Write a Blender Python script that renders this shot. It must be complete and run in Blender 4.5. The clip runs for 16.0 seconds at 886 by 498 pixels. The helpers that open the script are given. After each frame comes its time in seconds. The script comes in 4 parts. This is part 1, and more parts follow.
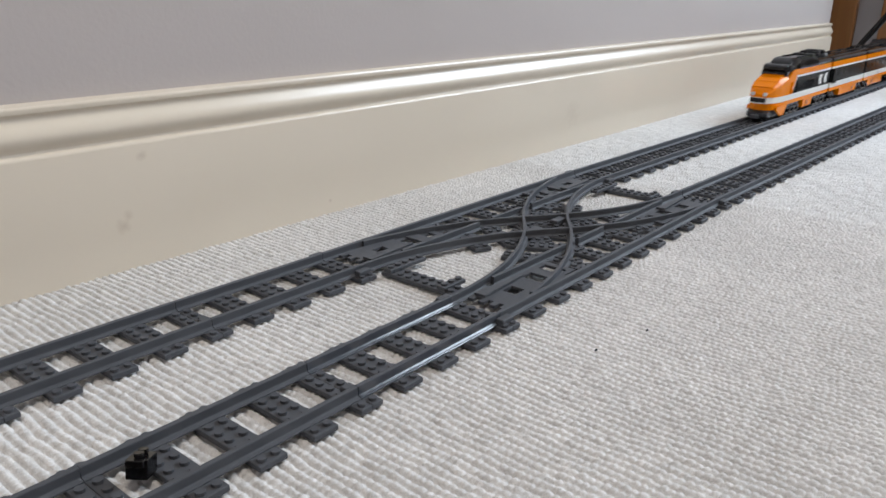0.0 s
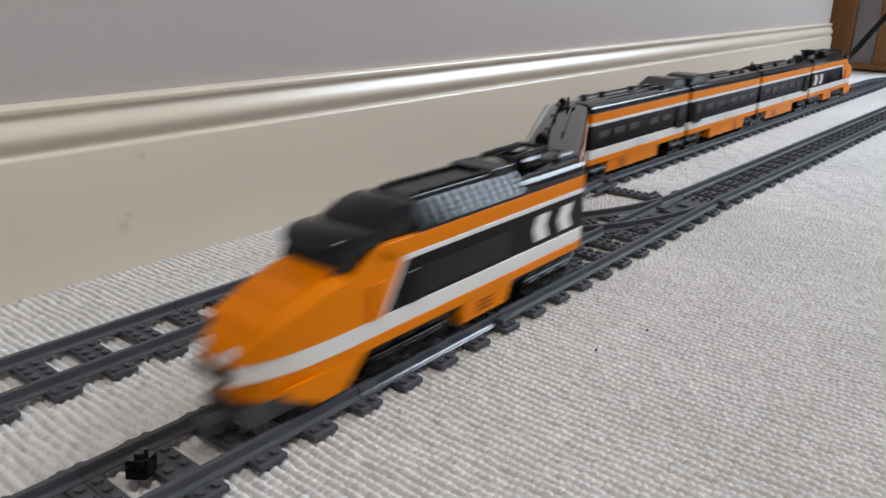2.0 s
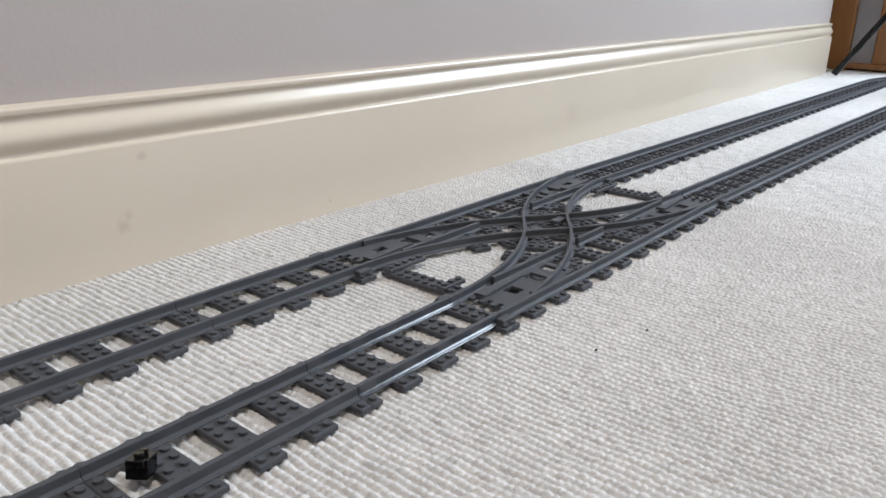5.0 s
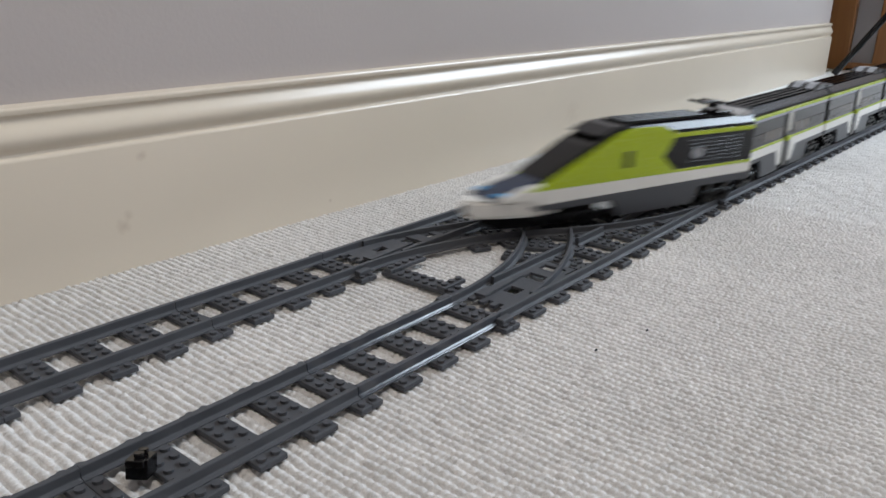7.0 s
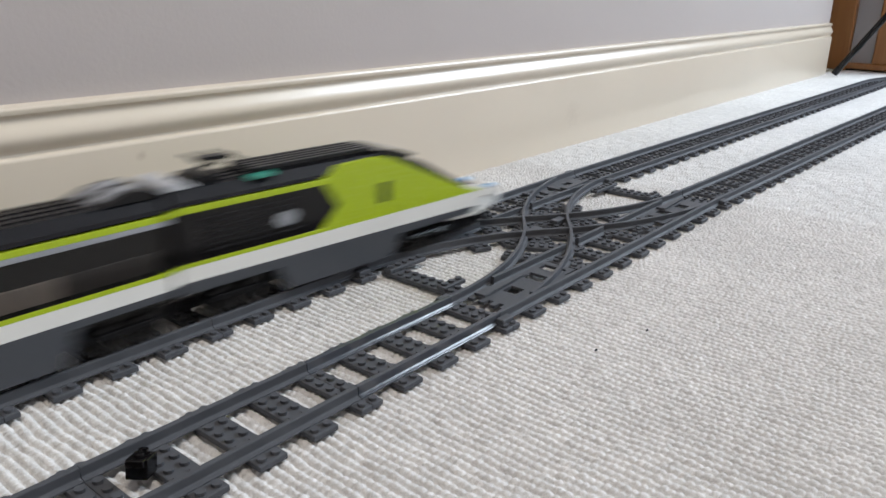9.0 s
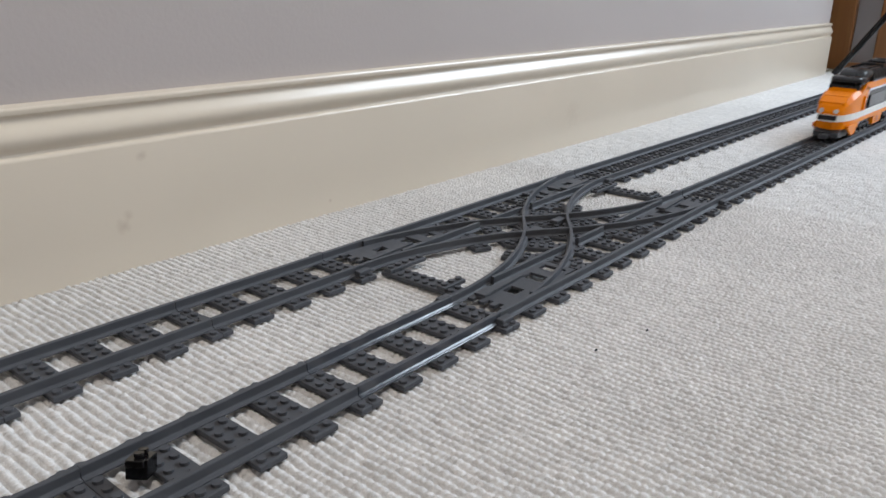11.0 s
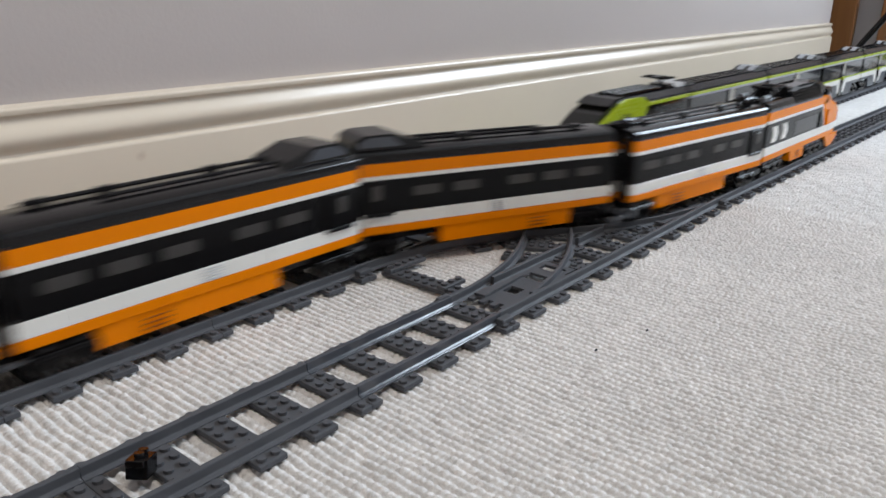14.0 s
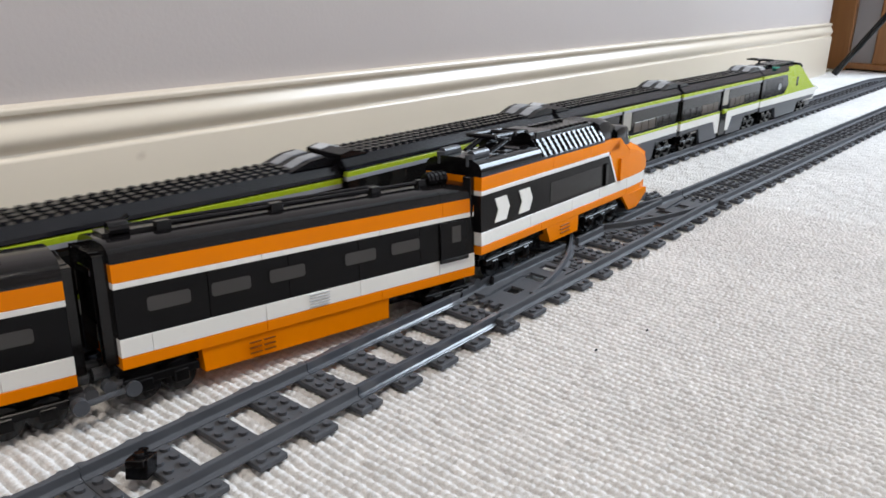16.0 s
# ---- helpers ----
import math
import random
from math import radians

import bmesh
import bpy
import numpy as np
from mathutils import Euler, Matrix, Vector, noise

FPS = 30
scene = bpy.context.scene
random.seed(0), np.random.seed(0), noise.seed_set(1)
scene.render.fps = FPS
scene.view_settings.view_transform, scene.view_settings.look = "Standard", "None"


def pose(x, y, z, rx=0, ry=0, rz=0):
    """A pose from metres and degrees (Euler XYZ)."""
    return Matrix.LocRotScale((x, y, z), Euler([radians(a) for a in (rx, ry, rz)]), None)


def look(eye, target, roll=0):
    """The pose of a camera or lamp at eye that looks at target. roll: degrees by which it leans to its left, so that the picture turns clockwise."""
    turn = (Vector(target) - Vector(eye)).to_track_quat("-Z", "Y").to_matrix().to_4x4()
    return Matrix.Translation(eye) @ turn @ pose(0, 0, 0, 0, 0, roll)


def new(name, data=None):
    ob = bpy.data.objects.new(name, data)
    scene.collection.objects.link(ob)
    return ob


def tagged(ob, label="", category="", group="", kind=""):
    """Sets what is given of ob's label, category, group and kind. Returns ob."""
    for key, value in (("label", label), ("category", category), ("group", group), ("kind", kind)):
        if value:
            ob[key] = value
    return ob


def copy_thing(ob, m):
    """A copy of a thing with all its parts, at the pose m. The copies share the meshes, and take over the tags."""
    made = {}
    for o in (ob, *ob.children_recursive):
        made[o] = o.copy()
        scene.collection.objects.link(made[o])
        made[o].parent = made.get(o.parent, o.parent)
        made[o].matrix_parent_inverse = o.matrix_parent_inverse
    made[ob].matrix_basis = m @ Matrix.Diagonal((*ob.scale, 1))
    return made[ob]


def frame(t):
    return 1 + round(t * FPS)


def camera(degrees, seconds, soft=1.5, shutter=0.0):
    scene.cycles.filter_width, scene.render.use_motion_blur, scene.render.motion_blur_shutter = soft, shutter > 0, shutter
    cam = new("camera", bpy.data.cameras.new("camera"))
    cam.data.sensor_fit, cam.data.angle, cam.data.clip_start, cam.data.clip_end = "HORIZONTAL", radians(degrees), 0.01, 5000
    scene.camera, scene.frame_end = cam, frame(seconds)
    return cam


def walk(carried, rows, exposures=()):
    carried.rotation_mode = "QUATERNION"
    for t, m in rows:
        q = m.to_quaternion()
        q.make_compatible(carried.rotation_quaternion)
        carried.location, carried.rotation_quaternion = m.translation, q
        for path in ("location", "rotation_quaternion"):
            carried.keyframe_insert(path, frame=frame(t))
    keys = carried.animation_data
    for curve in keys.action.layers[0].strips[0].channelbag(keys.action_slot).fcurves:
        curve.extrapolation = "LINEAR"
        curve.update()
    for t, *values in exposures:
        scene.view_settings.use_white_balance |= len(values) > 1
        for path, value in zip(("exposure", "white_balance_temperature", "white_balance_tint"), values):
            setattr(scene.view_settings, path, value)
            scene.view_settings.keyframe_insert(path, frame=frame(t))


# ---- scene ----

# ---------------- camera ----------------
cam = camera(59.83, 16.0, soft=1.6, shutter=0.6)
EYE = pose(-0.3774, -0.2778, 0.2102, 70.833, -1.116, -50.686)
walk(cam, [(0.0, EYE), (16.0, EYE)], exposures=[(0.0, -0.08), (0.5, -0.08), (1.5, -0.18), (2.0, -0.22), (2.6, -0.1), (3.5, 0.1), (4.1, 0.12), (5.4, 0.0), (6.5, -0.26), (7.5, -0.28), (8.5, -0.12), (9.0, 0.04), (10.2, 0.0), (11.5, -0.26), (13.0, -0.28), (14.0, -0.04), (14.5, 0.12), (15.0, 0.20), (15.5, 0.25), (16.0, 0.24)])

# ---------------- world and lights ----------------
world = bpy.data.worlds.new("sky")
scene.world = world
world.use_nodes = True
wn = world.node_tree
sky = wn.nodes.new("ShaderNodeTexSky")
sky.sky_type = "NISHITA"
sky.sun_disc = False
sky.sun_elevation = radians(38)
sky.sun_rotation = radians(160)
wn.nodes["Background"].inputs["Strength"].default_value = 0.10
wn.links.new(sky.outputs["Color"], wn.nodes["Background"].inputs["Color"])


def area_lamp(name, m, sx, sy, watts, colour):
    data = bpy.data.lights.new(name, "AREA")
    data.shape, data.size, data.size_y, data.energy, data.color = "RECTANGLE", sx, sy, watts, colour
    ob = new(name, data)
    ob.matrix_world = m
    return ob


# daylight in the window's opening, and the bulb of the ceiling lamp
area_lamp("window_daylight", look((2.97, -1.05, 1.82), (1.2, -0.4, 0.5)), 1.35, 1.68, 118, (0.738, 0.866, 1.0))
area_lamp("ceiling_bulb", look((-0.45, -0.75, 2.66), (-0.45, -0.75, 0.0)), 0.45, 0.45, 24, (1.0, 0.895, 0.78))

# ---------------- materials ----------------


def material(name):
    m = bpy.data.materials.new(name)
    m.use_nodes = True
    return m, m.node_tree.nodes, m.node_tree.links, m.node_tree.nodes["Principled BSDF"]


def plastic(name, colour, rough=0.28, vary=0.10, scratch=0.15, gloss=0.33):
    m, n, l, b = material(name)
    co = n.new("ShaderNodeTexCoord")
    info = n.new("ShaderNodeObjectInfo")
    big = n.new("ShaderNodeTexNoise")
    big.inputs["Scale"].default_value = 35.0
    big.inputs["Detail"].default_value = 4.0
    fine = n.new("ShaderNodeTexNoise")
    fine.inputs["Scale"].default_value = 420.0
    fine.inputs["Detail"].default_value = 3.0
    l.new(co.outputs["Object"], big.inputs["Vector"])
    l.new(co.outputs["Object"], fine.inputs["Vector"])
    hsv = n.new("ShaderNodeHueSaturation")
    hsv.inputs["Color"].default_value = (*colour, 1)
    val = n.new("ShaderNodeMapRange")
    val.inputs["To Min"].default_value = 1 - vary
    val.inputs["To Max"].default_value = 1 + vary
    mix = n.new("ShaderNodeMath")
    mix.operation = "MULTIPLY_ADD"
    mix.inputs[1].default_value = 0.35
    l.new(info.outputs["Random"], mix.inputs[0])
    l.new(big.outputs["Fac"], mix.inputs[2])
    l.new(mix.outputs[0], val.inputs["Value"])
    l.new(val.outputs[0], hsv.inputs["Value"])
    l.new(hsv.outputs[0], b.inputs["Base Color"])
    ro = n.new("ShaderNodeMapRange")
    ro.inputs["To Min"].default_value = rough * (1 - scratch)
    ro.inputs["To Max"].default_value = min(1, rough * (1 + 1.5 * scratch))
    l.new(fine.outputs["Fac"], ro.inputs["Value"])
    l.new(ro.outputs[0], b.inputs["Roughness"])
    bump = n.new("ShaderNodeBump")
    bump.inputs["Strength"].default_value = 0.05
    bump.inputs["Distance"].default_value = 0.0003
    l.new(big.outputs["Fac"], bump.inputs["Height"])
    l.new(bump.outputs[0], b.inputs["Normal"])
    b.inputs["IOR"].default_value = 1.53
    b.inputs["Specular IOR Level"].default_value = gloss
    return m


M_GREY = plastic("dark_grey_plastic", (0.079, 0.083, 0.093), 0.48, gloss=0.13)
M_GREYG = plastic("shiny_dark_grey_plastic", (0.066, 0.072, 0.085), 0.13, scratch=0.9, gloss=0.5)
M_BLACK = plastic("black_plastic", (0.006, 0.0054, 0.0058), 0.11, gloss=0.28)
M_BLACKM = plastic("worn_black_plastic", (0.008, 0.0076, 0.0084), 0.18, gloss=0.24)
M_ORANGE = plastic("orange_plastic", (0.80, 0.215, 0.0), 0.24, 0.04, gloss=0.10)
M_WHITE = plastic("white_plastic", (0.78, 0.77, 0.73), 0.28, 0.05)
M_LIME = plastic("lime_plastic", (0.39, 0.50, 0.02), 0.26, 0.05)
M_MID = plastic("mid_grey_plastic", (0.30, 0.31, 0.33), 0.3)
# the orange darkened to a quarter: shade of the vent slits, painted on strips
M_SLIT = plastic("shaded_orange_slit", (0.20, 0.055, 0.006), 0.4, gloss=0.15)
M_SKIRT = plastic("slate_plastic", (0.064, 0.069, 0.079), 0.32)
M_ROOF = plastic("dark_roof_plastic", (0.009, 0.009, 0.011), 0.14, gloss=0.24)
M_SIDE = plastic("black_side_brick", (0.005, 0.0047, 0.0052), 0.22, gloss=0.12)
M_WPANE = plastic("brown_window_pane", (0.050, 0.047, 0.045), 0.12, gloss=0.25)
M_PANE = plastic("smoky_pane", (0.009, 0.0085, 0.008), 0.08, 0.1, gloss=0.3)
M_CLEAR = plastic("grey_pane", (0.026, 0.023, 0.021), 0.10, 0.1, gloss=0.3)
# opaque pane; light seen through the coach is put into its paler brown
M_THROUGH = plastic("brown_lit_pane", (0.105, 0.088, 0.074), 0.10, 0.15, gloss=0.3)
M_NAVY = plastic("navy_pane", (0.012, 0.026, 0.060), 0.10, 0.1, gloss=0.4)
M_DOME = plastic("smoky_dome", (0.060, 0.066, 0.080), 0.12, 0.1, gloss=0.4)
# opaque pane; its pale colour stands for the bright wall seen through the door
M_DOORP = plastic("pale_door_pane", (0.36, 0.34, 0.30), 0.10, 0.1, gloss=0.3)
M_LIGHTG = plastic("light_grey_plastic", (0.52, 0.53, 0.55), 0.28)
M_SILVER = plastic("silver_plastic", (0.55, 0.55, 0.56), 0.2)
M_BLUE = plastic("clear_blue_plastic", (0.08, 0.30, 0.55), 0.12)
M_TEAL = plastic("clear_teal_plastic", (0.05, 0.30, 0.22), 0.15)


def paint(name, colour, rough, scale, vary, bumpy):
    m, n, l, b = material(name)
    co = n.new("ShaderNodeTexCoord")
    a = n.new("ShaderNodeTexNoise")
    a.inputs["Scale"].default_value = scale
    a.inputs["Detail"].default_value = 6.0
    f = n.new("ShaderNodeTexNoise")
    f.inputs["Scale"].default_value = 260.0
    f.inputs["Detail"].default_value = 4.0
    l.new(co.outputs["Object"], a.inputs["Vector"])
    l.new(co.outputs["Object"], f.inputs["Vector"])
    ramp = n.new("ShaderNodeMix")
    ramp.data_type = "RGBA"
    ramp.inputs["A"].default_value = (*[c * (1 - vary) for c in colour], 1)
    ramp.inputs["B"].default_value = (*[min(1, c * (1 + vary)) for c in colour], 1)
    l.new(a.outputs["Fac"], ramp.inputs["Factor"])
    l.new(ramp.outputs["Result"], b.inputs["Base Color"])
    b.inputs["Roughness"].default_value = rough
    bump = n.new("ShaderNodeBump")
    bump.inputs["Strength"].default_value = bumpy
    bump.inputs["Distance"].default_value = 0.0006
    l.new(f.outputs["Fac"], bump.inputs["Height"])
    l.new(bump.outputs[0], b.inputs["Normal"])
    return m


def scuffed(m, spots):
    """Brown scuff marks with soft uneven edges at places (x, z) on the board."""
    n, l = m.node_tree.nodes, m.node_tree.links
    b = n["Principled BSDF"]
    src = b.inputs["Base Color"].links[0].from_socket
    co = n.new("ShaderNodeTexCoord")
    wob = n.new("ShaderNodeTexNoise")
    wob.inputs["Scale"].default_value = 120.0
    l.new(co.outputs["Object"], wob.inputs["Vector"])
    for x, z, r, k in spots:
        d = n.new("ShaderNodeVectorMath")
        d.operation = "DISTANCE"
        d.inputs[1].default_value = (x, YW, z)
        l.new(co.outputs["Object"], d.inputs[0])
        a = n.new("ShaderNodeMath")
        a.operation = "MULTIPLY_ADD"
        a.inputs[1].default_value = r * 1.6
        l.new(wob.outputs["Fac"], a.inputs[0])
        l.new(d.outputs["Value"], a.inputs[2])
        f = n.new("ShaderNodeMapRange")
        f.inputs["From Min"].default_value = r * 0.8
        f.inputs["From Max"].default_value = r * 1.9
        f.inputs["To Min"].default_value = k
        f.inputs["To Max"].default_value = 0.0
        l.new(a.outputs[0], f.inputs["Value"])
        mx = n.new("ShaderNodeMix")
        mx.data_type = "RGBA"
        mx.inputs["B"].default_value = (0.36, 0.26, 0.19, 1)
        l.new(f.outputs[0], mx.inputs["Factor"])
        l.new(src, mx.inputs["A"])
        src = mx.outputs["Result"]
    l.new(src, b.inputs["Base Color"])


YW = 0.25
M_WALL = paint("lilac_grey_wall_paint", (0.488, 0.438, 0.418), 0.85, 3.0, 0.04, 0.25)
M_GLOSS = paint("cream_gloss_paint", (0.690, 0.608, 0.496), 0.27, 5.0, 0.05, 0.06)
scuffed(M_GLOSS, [(-0.0825, 0.084, 0.0045, 0.35), (-0.1022, 0.0336, 0.0065, 0.30), (-0.098, 0.040, 0.005, 0.25), (0.1043, 0.0113, 0.002, 0.4), (0.55, 0.045, 0.02, 0.12), (0.9047, 0.004, 0.002, 0.5)])
M_CEIL = paint("white_ceiling_paint", (0.8, 0.79, 0.77), 0.9, 4.0, 0.03, 0.2)
M_GLASSY = paint("grey_panel", (0.27, 0.255, 0.26), 0.4, 6.0, 0.06, 0.1)


def wood(name):
    m, n, l, b = material(name)
    co = n.new("ShaderNodeTexCoord")
    mp = n.new("ShaderNodeMapping")
    mp.inputs["Scale"].default_value = (38, 38, 2.2)
    l.new(co.outputs["Object"], mp.inputs["Vector"])
    a = n.new("ShaderNodeTexNoise")
    a.inputs["Scale"].default_value = 2.0
    a.inputs["Detail"].default_value = 8.0
    a.inputs["Distortion"].default_value = 0.8
    l.new(mp.outputs[0], a.inputs["Vector"])
    mix = n.new("ShaderNodeMix")
    mix.data_type = "RGBA"
    mix.inputs["A"].default_value = (0.165, 0.065, 0.017, 1)
    mix.inputs["B"].default_value = (0.35, 0.155, 0.048, 1)
    l.new(a.outputs["Fac"], mix.inputs["Factor"])
    l.new(mix.outputs["Result"], b.inputs["Base Color"])
    b.inputs["Roughness"].default_value = 0.4
    bump = n.new("ShaderNodeBump")
    bump.inputs["Strength"].default_value = 0.15
    bump.inputs["Distance"].default_value = 0.001
    l.new(a.outputs["Fac"], bump.inputs["Height"])
    l.new(bump.outputs[0], b.inputs["Normal"])
    return m


M_WOOD = wood("pine_wood")


def carpet_material():
    m, n, l, b = material("wool_loop_carpet")
    co = n.new("ShaderNodeTexCoord")
    big = n.new("ShaderNodeTexNoise")
    big.inputs["Scale"].default_value = 7.0
    big.inputs["Detail"].default_value = 3.0
    loop = n.new("ShaderNodeTexVoronoi")
    loop.inputs["Scale"].default_value = 190.0
    fib = n.new("ShaderNodeTexNoise")
    fib.inputs["Scale"].default_value = 1400.0
    fib.inputs["Detail"].default_value = 4.0
    for t in (big, loop, fib):
        l.new(co.outputs["Object"], t.inputs["Vector"])
    m1 = n.new("ShaderNodeMix")
    m1.data_type = "RGBA"
    m1.inputs["A"].default_value = (0.588, 0.581, 0.572, 1)
    m1.inputs["B"].default_value = (0.758, 0.750, 0.740, 1)
    l.new(loop.outputs["Color"], m1.inputs["Factor"])
    m2 = n.new("ShaderNodeMix")
    m2.data_type = "RGBA"
    m2.blend_type = "MULTIPLY"
    m2.inputs["Factor"].default_value = 0.8
    l.new(m1.outputs["Result"], m2.inputs["A"])
    r2 = n.new("ShaderNodeMapRange")
    r2.inputs["From Min"].default_value = 0.3
    r2.inputs["From Max"].default_value = 0.7
    r2.inputs["To Min"].default_value = 0.78
    r2.inputs["To Max"].default_value = 1.1
    mul = n.new("ShaderNodeMath")
    mul.operation = "MULTIPLY_ADD"
    mul.inputs[1].default_value = 0.6
    l.new(fib.outputs["Fac"], mul.inputs[0])
    sc = n.new("ShaderNodeMath")
    sc.operation = "MULTIPLY"
    sc.inputs[1].default_value = 0.45
    l.new(big.outputs["Fac"], sc.inputs[0])
    l.new(sc.outputs[0], mul.inputs[2])
    l.new(mul.outputs[0], r2.inputs["Value"])
    l.new(r2.outputs[0], m2.inputs["B"])
    l.new(m2.outputs["Result"], b.inputs["Base Color"])
    b.inputs["Roughness"].default_value = 0.95
    b.inputs["Specular IOR Level"].default_value = 0.15
    bump = n.new("ShaderNodeBump")
    bump.inputs["Strength"].default_value = 0.5
    bump.inputs["Distance"].default_value = 0.0008
    l.new(fib.outputs["Fac"], bump.inputs["Height"])
    l.new(bump.outputs[0], b.inputs["Normal"])
    return m


M_CARPET = carpet_material()

# ---------------- mesh helpers ----------------


def mesh_from(name, bm, mat, smooth=False):
    bmesh.ops.recalc_face_normals(bm, faces=bm.faces[:])
    me = bpy.data.meshes.new(name)
    bm.to_mesh(me)
    bm.free()
    me.materials.append(mat)
    if smooth:
        me.polygons.foreach_set("use_smooth", [True] * len(me.polygons))
    return me


def part(name, bm, mat, parent, label="", smooth=False):
    ob = new(name, mesh_from(name, bm, mat, smooth))
    ob.parent = parent
    if label:
        tagged(ob, label)
    return ob


def thing(name, label, category, group="", kind=""):
    ob = new(name)
    ob.empty_display_size = 0.02
    return tagged(ob, label, category, group, kind)


def box(bm, x0, x1, y0, y1, z0, z1, bev=0.0003):
    vs = bmesh.ops.create_cube(bm, size=1.0)["verts"]
    for q in vs:
        q.co = Vector(((x0 + x1) / 2 + q.co.x * (x1 - x0), (y0 + y1) / 2 + q.co.y * (y1 - y0), (z0 + z1) / 2 + q.co.z * (z1 - z0)))
    if bev:
        es = list({e for q in vs for e in q.link_edges})
        bmesh.ops.bevel(bm, geom=es, offset=bev, segments=1, affect="EDGES")
    return bm


def cyl(bm, p, r, h, axis="z", seg=12, r2=None):
    turn = {"z": Matrix(), "x": Matrix.Rotation(radians(90), 4, "Y"), "y": Matrix.Rotation(radians(90), 4, "X")}[axis]
    bmesh.ops.create_cone(bm, cap_ends=True, segments=seg, radius1=r, radius2=r if r2 is None else r2, depth=h, matrix=Matrix.Translation(p) @ turn)
    return bm


def rod(bm, a, b, r, seg=8):
    a, b = Vector(a), Vector(b)
    d = b - a
    bmesh.ops.create_cone(bm, cap_ends=True, segments=seg, radius1=r, radius2=r, depth=d.length, matrix=Matrix.Translation((a + b) / 2) @ d.to_track_quat("Z", "Y").to_matrix().to_4x4())
    return bm


def prism(bm, poly, a, b, axis="y"):
    """Extrude a closed outline: for axis y the outline is (x, z), for axis x it is (y, z)."""
    def at(p, t):
        return (p[0], t, p[1]) if axis == "y" else ((t, p[0], p[1]) if axis == "x" else (p[0], p[1], t))
    r0 = [bm.verts.new(at(p, a)) for p in poly]
    r1 = [bm.verts.new(at(p, b)) for p in poly]
    n = len(poly)
    bm.faces.new(r0[::-1])
    bm.faces.new(r1)
    for i in range(n):
        bm.faces.new((r0[i], r0[(i + 1) % n], r1[(i + 1) % n], r1[i]))
    return bm


def sweep(bm, pts, profile):
    """Sweep a closed profile (across, up) along a flat line of points (x, y)."""
    rings = []
    for i, p in enumerate(pts):
        a, b = pts[max(i - 1, 0)], pts[min(i + 1, len(pts) - 1)]
        d = Vector((b[0] - a[0], b[1] - a[1])).normalized()
        nx, ny = -d.y, d.x
        rings.append([bm.verts.new((p[0] + nx * o, p[1] + ny * o, z)) for o, z in profile])
    n = len(profile)
    for r0, r1 in zip(rings, rings[1:]):
        for i in range(n):
            bm.faces.new((r0[i], r0[(i + 1) % n], r1[(i + 1) % n], r1[i]))
    bm.faces.new(rings[0][::-1])
    bm.faces.new(rings[-1])
    return bm


def B():
    return bmesh.new()


# ---------------- the room ----------------
X0, X1, Y0, ZC = -2.2, 3.0, -2.7, 2.8


def build_carpet():
    fx = np.concatenate([np.arange(-0.31, 0.42, 0.0010), np.arange(0.42, 1.10, 0.0017)])
    fy = np.arange(-0.29, 0.262, 0.0009)
    xs = np.concatenate([np.linspace(X0, -0.32, 12), fx, np.linspace(1.11, X1, 200)])
    ys = np.concatenate([np.linspace(Y0, -0.30, 16), fy])
    gx, gy = np.meshgrid(xs, ys, indexing="ij")
    rng = np.random.RandomState(4)
    # cords of looped yarn that wander a little
    wx = gx + 0.0009 * np.sin(gy * 37 + 2.0 * np.sin(gx * 9)) + 0.0005 * np.sin(gy * 140 + gx * 60)
    rp, lp = 0.0054, 0.0041
    row = np.floor(wx / rp)
    u = wx / rp - row - 0.5
    jit = rng.rand(4001)[(row.astype(int) * 7) % 4001]
    along = gy / lp + jit * 3.0 + 0.35 * u + 0.15 * np.sin(gy * 230 + row * 1.7)
    cell = np.floor(along)
    w = along - cell - 0.5
    code = (row * 131 + cell * 17).astype(int)
    rnd = rng.rand(6007)[code % 6007]
    rnd2 = rng.rand(6011)[(code * 3 + 11) % 6011]
    uu = u + 0.10 * (rnd2 - 0.5)
    ribs = np.sqrt(np.clip(1 - (2 * uu) ** 2, 0, 1))
    loops = np.sqrt(np.clip(1 - (2 * w) ** 2 * 1.02, 0, 1))
    h = -0.0046 + 0.0023 * ribs + 0.0022 * loops * np.sqrt(ribs) * (0.66 + 0.36 * rnd)
    far = np.clip((gx - 0.45) / 0.6, 0, 1)       # loop relief flattened towards the far end, so the carpet comes out brighter there
    h = h + (-0.0012 + 0.25 * (h + 0.0012) - h) * far * far * (3 - 2 * far)
    ok = (gx > -0.31) & (gx < 1.10) & (gy > -0.29)
    h = np.where(ok, np.minimum(h, 0.0004), -0.0012)
    nx, ny = gx.shape
    me = bpy.data.meshes.new("carpet")
    idx = np.arange(nx * ny).reshape(nx, ny)
    quads = np.stack([idx[:-1, :-1], idx[1:, :-1], idx[1:, 1:], idx[:-1, 1:]], -1).reshape(-1, 4)
    me.vertices.add(nx * ny)
    me.vertices.foreach_set("co", np.stack([gx, gy, h], -1).astype(np.float32).ravel())
    me.loops.add(quads.size)
    me.loops.foreach_set("vertex_index", quads.astype(np.int32).ravel())
    me.polygons.add(len(quads))
    me.polygons.foreach_set("loop_start", np.arange(0, quads.size, 4, dtype=np.int32))
    me.polygons.foreach_set("use_smooth", np.ones(len(quads), dtype=bool))
    me.update(calc_edges=True)
    me.materials.append(M_CARPET)
    return tagged(new("floor", me), "pale oatmeal ribbed loop-pile wool carpet", "carpet", kind="structure")


build_carpet()


